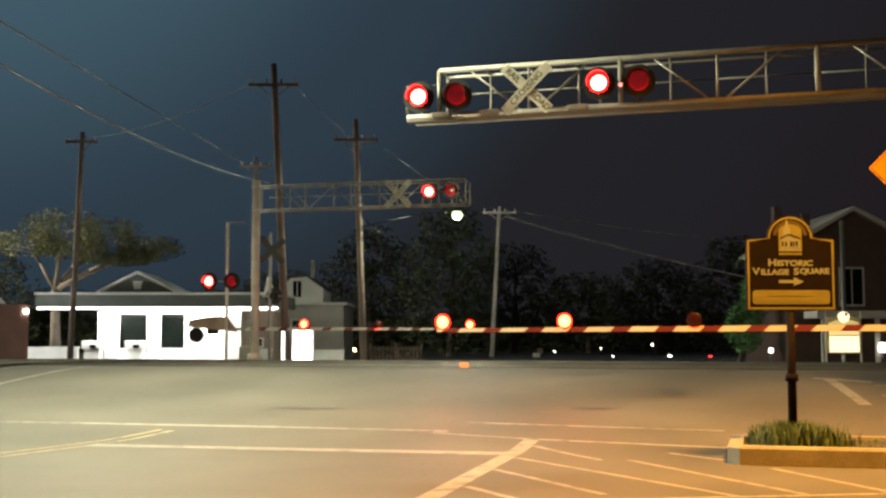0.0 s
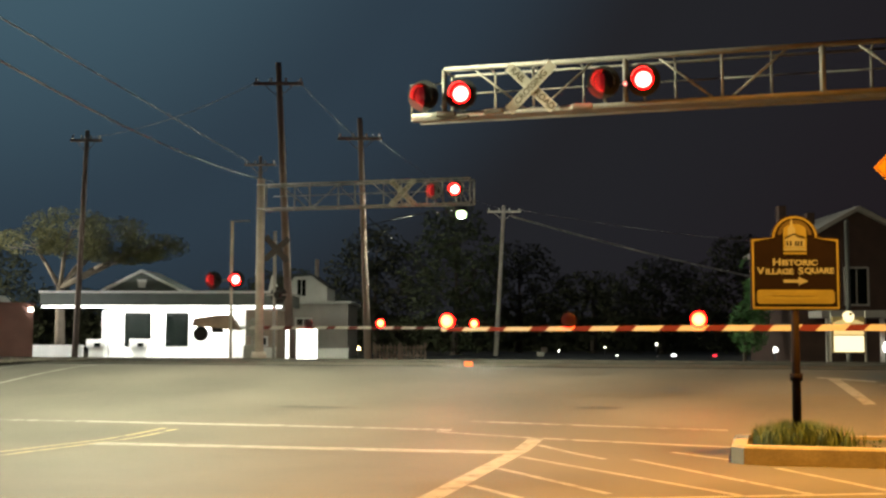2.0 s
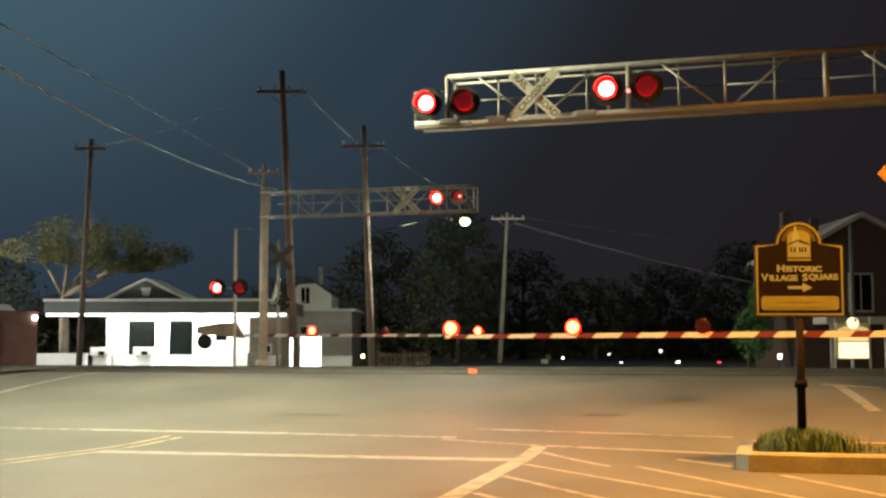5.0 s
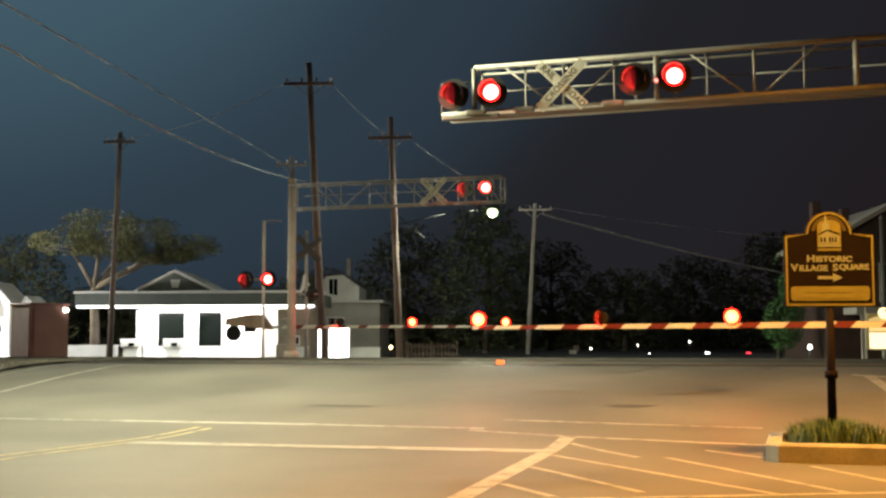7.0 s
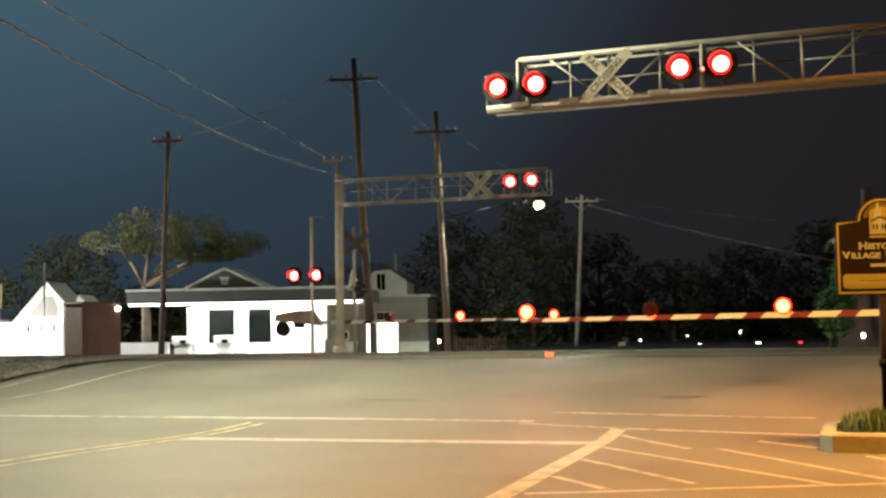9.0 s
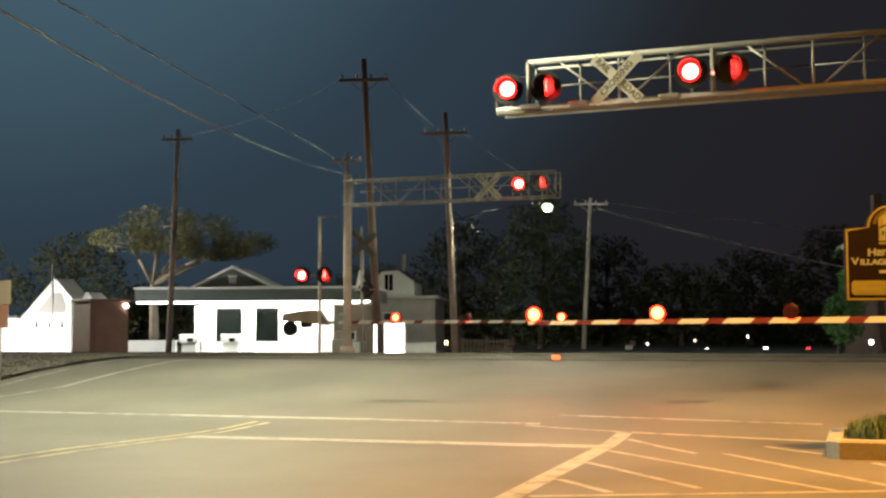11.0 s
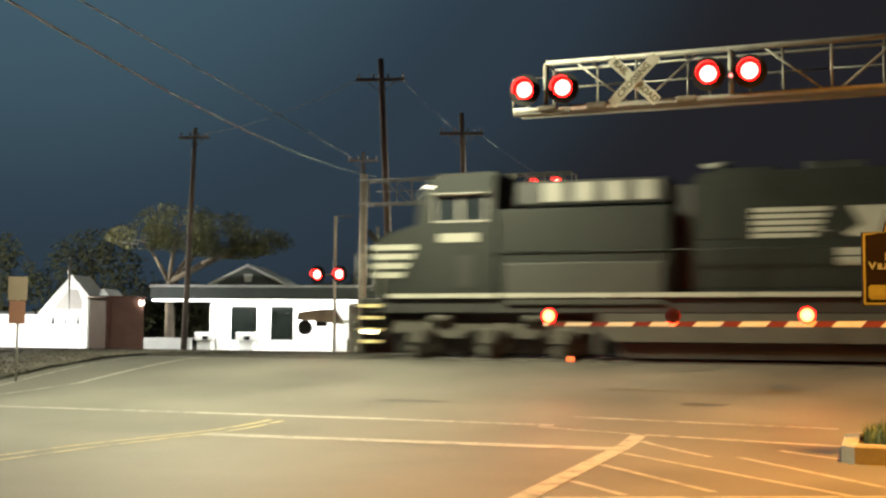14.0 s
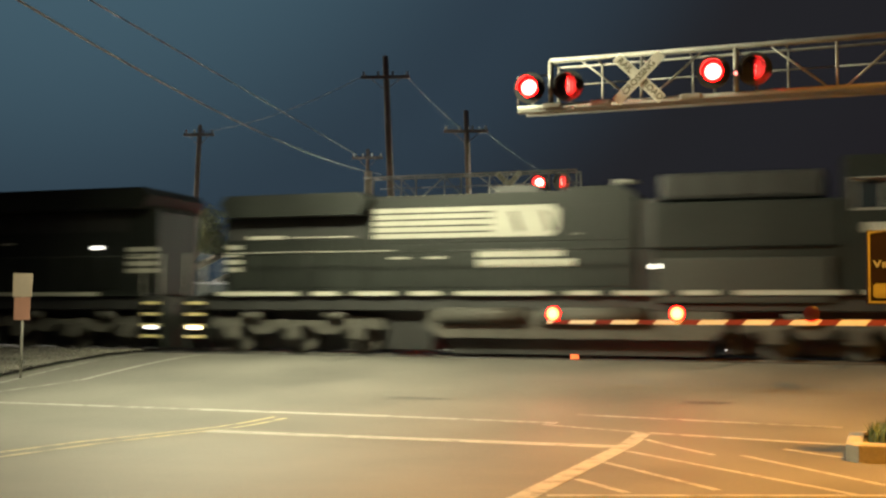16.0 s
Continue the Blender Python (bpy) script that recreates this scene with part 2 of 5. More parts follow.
def marking(p, q, width, mat, label, lift=0.0055):
    p, q = Vector(p), Vector(q)
    n = max(1, int((q - p).length / 0.4))
    side = Vector((-(q - p).y, (q - p).x)).normalized() * width / 2
    bm = B()
    last = None
    for i in range(n + 1):
        c = p.lerp(q, i / n)
        pair = [bm.verts.new((c.x + s * side.x, c.y + s * side.y, height(c.y + s * side.y) + lift)) for s in (-1, 1)]
        if last:
            bm.faces.new((last[0], pair[0], pair[1], last[1]))
        last = pair
    return tagged(part("road_marking", bm, mat), label, "road marking", kind="structure")


for x, xe, ye in ((-10.55, -9.95, 18.5), (-10.17, -9.68, 18.4)):
    marking((x - 0.16, -4), (x, 14), 0.11, YELLOW_LINE, "worn double yellow centre line on asphalt")
    marking((x, 14), (xe, ye), 0.11, YELLOW_LINE, "worn double yellow centre line on asphalt")
marking((-9.95, 16.25), (-3.45, 16.55), 0.42, WHITE_LINE, "white stop line across the lane")
marking((-18.5, 18.95), (-12.0, 19.0), 0.17, FADED_LINE, "faded white line across the road")
marking((-12.0, 19.0), (-8.0, 19.02), 0.20, WHITE_LINE, "white line across the road")
marking((-8.0, 19.02), (-5.0, 18.95), 0.17, FADED_LINE, "faded white line across the road")
marking((-4.9, 19.85), (-0.6, 19.5), 0.14, FADED_LINE, "faded white line across the road")
marking((-5.2, 18.75), (-3.4, 18.3), 0.12, FADED_LINE, "faded white line across the road")
marking((-3.12, 5.0), (-3.47, 18.3), 0.25, WHITE_LINE, "white edge line beside the hatched area")
marking((-3.4, 18.3), (-0.4, 17.85), 0.15, WHITE_LINE, "white border line of the hatched area")
marking((-3.1, 11.35), (2.6, 13.9), 0.13, WHITE_LINE, "white border line of the hatched area")
for a, b in (((-3.15, 12.75), (-2.4, 11.85)), ((-3.22, 14.5), (-1.6, 12.45)), ((-3.25, 16.0), (-0.25, 12.65)), ((-3.3, 17.6), (-2.1, 16.0)), ((-1.75, 16.1), (0.42, 13.0)), ((-1.3, 17.15), (-0.5, 16.4)), ((0.1, 15.5), (1.3, 13.4))):
    marking(a, b, 0.11, WHITE_LINE, "white diagonal stripe of the hatched area")
marking((-17.75, 19.5), (-16.65, 22.0), 0.13, FADED_LINE, "white edge line of the road")
marking((-16.65, 22.0), (-16.65, 27.2), 0.13, WHITE_LINE, "white edge line of the road")
marking((-18.3, 20.6), (-18.55, 27.0), 0.14, FADED_LINE, "white edge line of the road")
marking((1.28, 25.4), (1.75, 22.2), 0.22, WHITE_LINE, "white edge line of the road")
marking((1.0, 25.5), (2.1, 24.9), 0.22, WHITE_LINE, "white edge line of the road")
marking((2.1, 24.4), (5, 24.2), 0.15, WHITE_LINE, "white edge line of the road")
marking((2.1, 23.2), (5, 23.0), 0.15, WHITE_LINE, "white edge line of the road")


def blotch(x, y, rx, ry, mat, name, label):
    bm = B()
    ring = [bm.verts.new((x + rx * math.cos(a) * (1 + 0.12 * math.sin(5 * a)), y + ry * math.sin(a), height(y + ry * math.sin(a)) + 0.005)) for a in [i * math.pi / 12 for i in range(24)]]
    bm.faces.new(ring)
    return tagged(part(name, bm, mat), label, name.replace("_", " "), kind="structure")


blotch(-1.61, 23.18, 0.30, 0.13, COVER, "manhole", "dark manhole cover in the asphalt")
blotch(-2.94, 21.43, 0.42, 0.14, COVER, "manhole", "dark patched manhole in the asphalt")
blotch(-8.3, 21.0, 0.7, 0.10, COVER, "asphalt_patch", "dark tar patch in the asphalt")
for a, b in (((-8.6, 25.9), (-7.9, 27.4)), ((-6.3, 25.9), (-5.7, 26.0)), ((-5.7, 26.0), (-5.2, 27.8)), ((-4.1, 25.5), (-3.4, 25.75)), ((-3.4, 25.75), (-2.95, 28.0)), ((-1.0, 26.1), (-0.55, 27.8)), ((-12.6, 25.8), (-11.9, 27.2))):
    marking(a, b, 0.09, TAR, "dark tar seam in the asphalt", 0.0045)


# added glowing block in place of a red lamp reflection near the rails
glint = thing("road_glint", pose(-6.85, 27.59, 0.94), "small amber glow standing in for a lamp's reflection", "road stud")
part("glint_base", bx(-0.16, 0.16, -0.06, 0.06, 0, 0.03, 0.008), COVER, glint)
part("glint_face", bx(-0.10, 0.10, -0.068, -0.05, 0.02, 0.13, 0.004), glow("glint_glow", (1.0, 0.17, 0.05), 0.65), glint)


def track(y):
    root = thing("railway_track", pose(0, y, 0.94), "steel rails set flush in the level crossing", "railway track", kind="structure")
    for s in (-0.7525, 0.7525):
        bm = B()
        box(bm, -320, 120, s - 0.036, s + 0.036, 0.004, 0.05, 0.008)
        box(bm, -320, 120, s - 0.012, s + 0.012, -0.06, 0.005)
        part("rail", bm, STEEL, root)
        part("flangeway", bx(-19, 8, s + (0.05 if s < 0 else -0.14), s + (0.14 if s < 0 else -0.05), -0.02, 0.016), TAR, root)
    for s in (-1.15, 1.15):
        part("crossing_panel", bx(-19, 8, s - 0.28, s + 0.28, -0.02, 0.02, 0.006), TAR, root)


track(29.2)
track(34.0)


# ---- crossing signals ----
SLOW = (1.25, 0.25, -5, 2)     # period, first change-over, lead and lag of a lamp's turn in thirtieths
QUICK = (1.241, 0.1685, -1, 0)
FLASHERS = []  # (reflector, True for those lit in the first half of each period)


def lens_disc(r, bulge, n=20):
    bm = B()
    rings = [(r, 0.0), (r * 0.8, bulge * 0.5), (r * 0.45, bulge * 0.85)]
    last = None
    for rad, y in rings:
        ring = [bm.verts.new((rad * math.cos(2 * math.pi * i / n), -y, rad * math.sin(2 * math.pi * i / n))) for i in range(n)]
        if last:
            for i in range(n):
                bm.faces.new((last[i], last[(i + 1) % n], ring[(i + 1) % n], ring[i])).smooth = True
        last = ring
    tip = bm.verts.new((0, -bulge, 0))
    for i in range(n):
        bm.faces.new((last[i], last[(i + 1) % n], tip)).smooth = True
    return bm


def flip_lens(parent, r, m, lit):
    """An added turning disc that stands for a lamp going on and off: a lit lens on one face, an unlit one on the other.
    """
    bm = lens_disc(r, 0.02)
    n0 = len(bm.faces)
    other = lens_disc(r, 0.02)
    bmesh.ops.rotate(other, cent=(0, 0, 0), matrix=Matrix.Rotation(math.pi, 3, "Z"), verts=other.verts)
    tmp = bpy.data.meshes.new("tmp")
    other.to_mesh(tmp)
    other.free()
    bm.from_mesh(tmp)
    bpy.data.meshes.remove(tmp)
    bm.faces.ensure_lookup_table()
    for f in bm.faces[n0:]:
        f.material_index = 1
    me = bpy.data.meshes.new("flip_lens")
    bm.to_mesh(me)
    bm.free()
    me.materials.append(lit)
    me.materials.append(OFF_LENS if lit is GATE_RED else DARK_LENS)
    ob = new("flip_lens", me)
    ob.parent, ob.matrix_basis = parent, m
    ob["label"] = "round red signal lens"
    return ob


def flasher(parent, m, first, r=0.18, back=0.31):
    """A round flashing light with black background and hood, facing -y."""
    bm = B()
    rod(bm, (0, 0.0, 0), (0, 0.02, 0), back, n=28)
    rod(bm, (0, 0.02, 0), (0, 0.20, 0), 0.17, 0.12, n=18)
    body = part("flasher", bm, BLACK, parent, "black round flashing-light unit with hood", m)
    hood = B()
    n = 12
    rows = []
    for k, (y, rad) in enumerate(((-0.002, r + 0.03), (-0.20, r + 0.03))):
        reach = 0.0 if k == 0 else 0.10
        rows.append([[hood.verts.new((q * math.cos(a), y, q * math.sin(a))) for a in [math.radians(-20 + reach * 60 + (220 - reach * 120) * i / n) for i in range(n + 1)]] for q in (rad, rad + 0.008)])
    for i in range(n):
        for q in (0, 1):
            hood.faces.new((rows[0][q][i], rows[0][q][i + 1], rows[1][q][i + 1], rows[1][q][i]))
        hood.faces.new((rows[1][0][i], rows[1][0][i + 1], rows[1][1][i + 1], rows[1][1][i]))
    part("hood", hood, BLACK, body)
    part("lens_rim", rd((0, -0.02, 0), (0, 0.0, 0), r + 0.022, n=24), BLACK, body)
    ref = flip_lens(body, r, pose(0, -0.026, 0), LIT_RED)
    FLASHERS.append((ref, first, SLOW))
    return body


def crossbuck(parent, m, arm=1.22, width=0.20, mat=None):
    for k, turn in enumerate((-45, 45)):
        blade = bx(-arm / 2, arm / 2, -0.006, 0.006, -width / 2, width / 2)
        ob = part("crossbuck_blade", blade, mat or SIGN_WHITE, parent, "white crossbuck blade with black capitals", m @ pose(0, -0.016 * (1 - k) , 0, 0, turn, 0))
        words = (("CROSSING",), ("RAIL", "ROAD"))[k]
        for j, w in enumerate(words):
            dx = 0 if len(words) == 1 else (-0.36, 0.36)[j]
            lettering(w, 0.17, pose(dx, -0.008, 0, 90, 0, 0), LETTER_BLACK, ob, "lettering", 0.001, 0.004)


def truss_signal(name, base, x_tip, z0, z1, direction, posts, lights, label, mat, depth=0.62, walkway=True):
    """A cantilever signal bridge; x_tip and all x are measured from the mast along x, depth along y."""
    root = thing(name, base, label, "crossing signal")
    part("mast", rod(rod(B(), (0, depth / 2, 0), (0, depth / 2, z1 + 0.25), 0.155, 0.14, n=18), (0, depth / 2, 0), (0, depth / 2, 0.25), 0.27, 0.25, n=18), ALU if walkway else LIT_STEEL, root)
    part("mast_cap", rd((0, depth / 2, z1 + 0.25), (0, depth / 2, z1 + 0.31), 0.15, 0.06, n=14), mat, root)
    for y in (0, depth):
        for z, over in ((z1, 0.0), (z0, 0.66 if walkway else 0.0)):
            thick = (0.055 if y == 0 or z == z0 else 0.026) if walkway else 0.032
            part("chord", rd((direction * -0.05, y, z), (x_tip + direction * over, y, z), thick, n=10), mat, root)
    for k, x in enumerate(posts):
        thick = (0.052 if k % 2 == 0 else 0.026) if walkway else 0.028
        part("post", rd((x, 0, z0), (x, 0, z1), thick, n=8), mat, root)
    part("end_post", rd((posts[0 if walkway else -1], depth, z0), (posts[0 if walkway else -1], depth, z1), 0.034, n=8), mat, root)
    for i, (a, b) in enumerate(zip(posts, posts[1:])):
        down = (i % 2 == 0)
        p, q = (a + 0.32 * (b - a), b - 0.07 * (b - a)) if down else (b - 0.32 * (b - a), a + 0.07 * (b - a))
        part("diagonal", rd((p, 0, z1), (q, 0, z0), 0.022, n=6), mat, root)
        mid = (a + b) / 2
        part("back_post", rd((mid, depth, z0), (mid, depth, z1), 0.024, n=6), mat, root)
        if not walkway:
            part("back_diagonal", rd((mid, depth, z1), (b, depth, z0), 0.016, n=6), mat, root)
        part("brace", rd((a, depth, (z0 + z1) / 2 + 0.08), (b, depth, (z0 + z1) / 2 + 0.08), 0.016, n=6), mat, root)
        for x in (a, mid):
            part("brace", rd((x, 0, z0), (x, depth, z0), 0.02, n=6), mat, root)
            part("brace", rd((x, 0, z1), (x, depth, z1), 0.02, n=6), mat, root)
    if walkway:
        part("walkway", bx(min(0, x_tip + direction * 0.66), max(0, x_tip + direction * 0.66), 0.06, depth - 0.06, z0 - 0.02, z0 + 0.02), mat, root)
        x = x_tip + direction * 0.66
        part("rail_post", rd((x, 0, z0), (x, 0, z0 + 0.62), 0.024, n=8), mat, root)
        part("rail_post", rd((x, 0, z0 + 0.62), (x_tip, 0, z0 + 0.62), 0.016, n=8), mat, root)
        part("tip_bracket", bx(min(x, x_tip) + 0.02, max(x, x_tip) + 0.5, -0.12, 0.0, z0 - 0.12, z0 - 0.04, 0.015), mat, root)
        for k, x in enumerate((x_tip + 0.05, x_tip + 1.0, x_tip + 2.7)):
            part("junction_box", bx(x - 0.2, x + 0.2, -0.16, -0.04, z0 - 0.06, z0 + 0.05, 0.03), mat, root)
    for x, z, first in lights:
        flasher(root, pose(x, -0.18, z), first)
        part("bracket", rd((x, 0.02, z), (x, 0.02, z - 0.36 if walkway else z0), 0.028, n=8), mat, root)
    return root


zn = height(22) - 0.01
near = truss_signal("cantilever_signal", pose(4.645, 22.0, zn + 0.074, 0, -0.4, 0), -10.56, 5.95 - zn, 6.84 - zn, -1, [-10.56, -8.80, -7.05, -5.29, -3.53, -1.77, -0.2],
                    [(-10.94, 6.31 - zn, True), (-10.18, 6.30 - zn, False), (-7.44, 6.36 - zn, True), (-6.70, 6.36 - zn, False)],
                    "grey galvanised cantilever signal bridge with red flashing lights", ALU)
crossbuck(near, pose(-8.82, -0.13, 6.36 - zn))
part("indicator_light", rd((-7.05, -0.10, 6.33 - zn), (-7.05, -0.02, 6.33 - zn), 0.035, n=10), glow("side_light", (1.0, 0.25, 0.2), 3.0), near)

zf = height(39) - 0.01
far = truss_signal("cantilever_signal", pose(-17.5, 39.0, zf), 7.85, 6.24 - zf, 7.10 - zf, 1, [0.35, 2.0, 3.7, 5.4, 6.9, 7.85], [(6.61, 6.67 - zf, True), (7.37, 6.69 - zf, False)],
                   "dull galvanised cantilever signal bridge across the tracks", DULL_ALU, walkway=False)
crossbuck(far, pose(5.49, -0.13, 6.64 - zf), mat=FAR_SIGN)


# ---- gates ----
def gate(name, m, reach, z, lights, label, weight=1.3, heavy=False):
    """A lowered gate arm; the pivot is at x = 0 and the arm runs to x = reach."""
    s = 1 if reach > 0 else -1
    root = thing(name, m, label, "crossing gate")
    part("stand", rod(rod(B(), (0, 0.25, 0), (0, 0.25, z + 0.35), 0.065, n=14), (0, 0.25, 0), (0, 0.25, 0.12), 0.2, 0.18, n=14), DULL_ALU, root)
    part("mechanism", bx(-0.2, 0.2, 0.1, 0.52, z - 0.30, z + 0.28, 0.03), DULL_ALU, root)
    bm = B()
    secs = [(0.0, 0.064, 0.03), (abs(reach) * 0.35, 0.056, 0.026), (abs(reach) * 0.7, 0.046, 0.022), (abs(reach), 0.035, 0.018)]
    last = None
    for d, h, w in secs:
        sag = -0.03 * (d / abs(reach)) ** 2
        ring = [bm.verts.new((s * d, y, sag + zz)) for y, zz in ((-w, -h), (w, -h), (w, h), (-w, h))]
        if last:
            for i in range(4):
                bm.faces.new((last[i], last[(i + 1) % 4], ring[(i + 1) % 4], ring[i]))
        else:
            bm.faces.new(ring)
        last = ring
    bm.faces.new(last[::-1])
    arm = part("gate_arm", bm, GATE_STRIPES, root, "red and white striped gate arm", pose(0, -0.02, z))
    part("counterweight", bx(-s * weight - 0.22, -s * weight + 0.22, 0.0, 0.12, z - 0.18, z + 0.18, 0.03), BLACK, root)
    part("counter_arm", bx(min(0, -s * weight), max(0, -s * weight), 0.02, 0.07, z - 0.05, z + 0.05), DULL_ALU, root)
    if heavy:
        part("weight_plate", prism(B(), [(-s * 0.35, z - 0.1), (-s * 0.75, z + 0.46), (-s * 1.3, z + 0.46), (-s * 2.2, z + 0.33), (-s * 2.28, z + 0.06), (-s * 1.5, z + 0.02)], -0.06, 0.1), RUSTED, root)
        part("weight_disc", rd((-s * 1.95, -0.06, z - 0.22), (-s * 1.95, 0.1, z - 0.22), 0.27, n=20), BLACK, root)
        part("mechanism_base", bx(-0.28, 0.28, 0.05, 0.6, 0.0, 0.5, 0.03), DULL_ALU, root)
    for d, mode in lights:
        sag = -0.03 * (d / reach) ** 2
        lampx = s * abs(d)
        holder = part("gate_lamp", rod(rod(B(), (0, 0.025, 0.13), (0, 0.085, 0.13), 0.143, n=18), (0, 0.05, 0.0), (0, 0.05, 0.07), 0.025, n=8), BLACK, root, "small red gate arm lamp", pose(lampx, -0.05, z + sag + 0.03))
        if mode is None:
            part("lens", lens_disc(0.145, 0.03, 16), GATE_RED, holder, "lit red lens", pose(0, 0.022, 0.13))
            part("lens", lens_disc(0.145, 0.03, 16), GATE_RED, holder, "lit red lens", pose(0, 0.088, 0.13, 0, 0, 180))
        else:
            for y, turn, wide in ((0.0, 0, 0.145), (0.11, 180, 0.09)):
                FLASHERS.append((flip_lens(holder, wide, pose(0, y, 0.13, 0, 0, turn), GATE_RED), mode, QUICK))
    return root


zg = height(22.4) - 0.01
gate("crossing_gate", pose(4.2, 22.4, zg), -10.32, 1.82 - zg, [(10.2, None), (7.80, True), (5.39, False)], "lowered red and white striped crossing gate")
gate("crossing_gate", pose(-17.9, 39.4, zf), 8.5, 2.0 - zf, [(8.3, None), (4.95, False), (2.25, True)], "lowered striped crossing gate across the tracks", 1.3, True)

# flashing pair and thin post beside the far mast
post = thing("flasher_post", pose(-18.58, 38.8, zf - 0.07), "thin galvanised post with a pair of red flashing lights", "crossing signal")
part("post", rd((0.21, 0, 0), (0.21, 0, 5.0), 0.055, n=12), LIT_STEEL, post)
part("crossarm", rd((-0.45, 0, 2.88), (0.5, 0, 2.88), 0.03, n=8), DULL_ALU, post)
part("top_arm", rd((0.15, 0, 4.98), (0.9, 0, 4.98), 0.025, n=8), DULL_ALU, post)
flasher(post, pose(-0.42, -0.14, 2.88), True)
flasher(post, pose(0.46, -0.14, 2.88), False)
side = thing("crossing_signal", pose(-17.0, 39.7, zf), "crossing signal seen from behind, with crossbuck", "crossing signal")
part("post", rd((-0.1, 0, 0), (-0.1, 0, 4.6), 0.06, n=12), DULL_ALU, side)
part("lamp_back", rod(rod(B(), (0.05, 0, 2.3), (0.05, 0.03, 2.3), 0.31, n=24), (0.05, -0.16, 2.3), (0.05, 0, 2.3), 0.12, 0.16, n=16), BLACK, side)
part("crossarm", rd((-0.4, 0, 2.3), (0.4, 0, 2.3), 0.03, n=8), DULL_ALU, side)
for turn in (48, -42):
    part("crossbuck_blade", bx(-0.6, 0.6, -0.008, 0.008, -0.11, 0.11), DARK_STEEL, side, "dark back of a crossbuck blade", pose(0.0, -0.09 if turn > 0 else -0.07, 3.95, 0, turn, 35))


# ---- train ----
LOCO_BLACK = material("locomotive_black", (0.0098, 0.0116, 0.0102), 0.55, vary=0.4, fine=9, coarse=0.7, bump=0.06, spec=0.3)
LOCO_GREY = material("underframe_grime", (0.054, 0.051, 0.044), 0.8, vary=0.45, fine=14, coarse=1.2, bump=0.4)
SKIRT = material("lighter_skirt", (0.021, 0.0215, 0.018), 0.6, vary=0.35, fine=9, coarse=0.9, bump=0.06)
LOCO_WHITE = material("locomotive_white", (0.31, 0.30, 0.26), 0.5, vary=0.14, coarse=2)
CAB_GLASS = material("cab_glass", (0.02, 0.025, 0.03), 0.06, vary=0.1, bump=0, spec=0.8)
GRILLE = material("radiator_grille", (0.012, 0.012, 0.012), 0.7, vary=0.3)
STEP_YELLOW = material("step_edge", (0.52, 0.44, 0.22), 0.6, vary=0.25)
DITCH = glow("ditch_light", (1.0, 0.80, 0.48), 14.0)
STEP_LAMP = glow("step_light", (1.0, 0.95, 0.85), 5.0)
CAB_LAMP = glow("cab_lamp", (1.0, 0.62, 0.22), 1.2)
LENGTH = 21.3


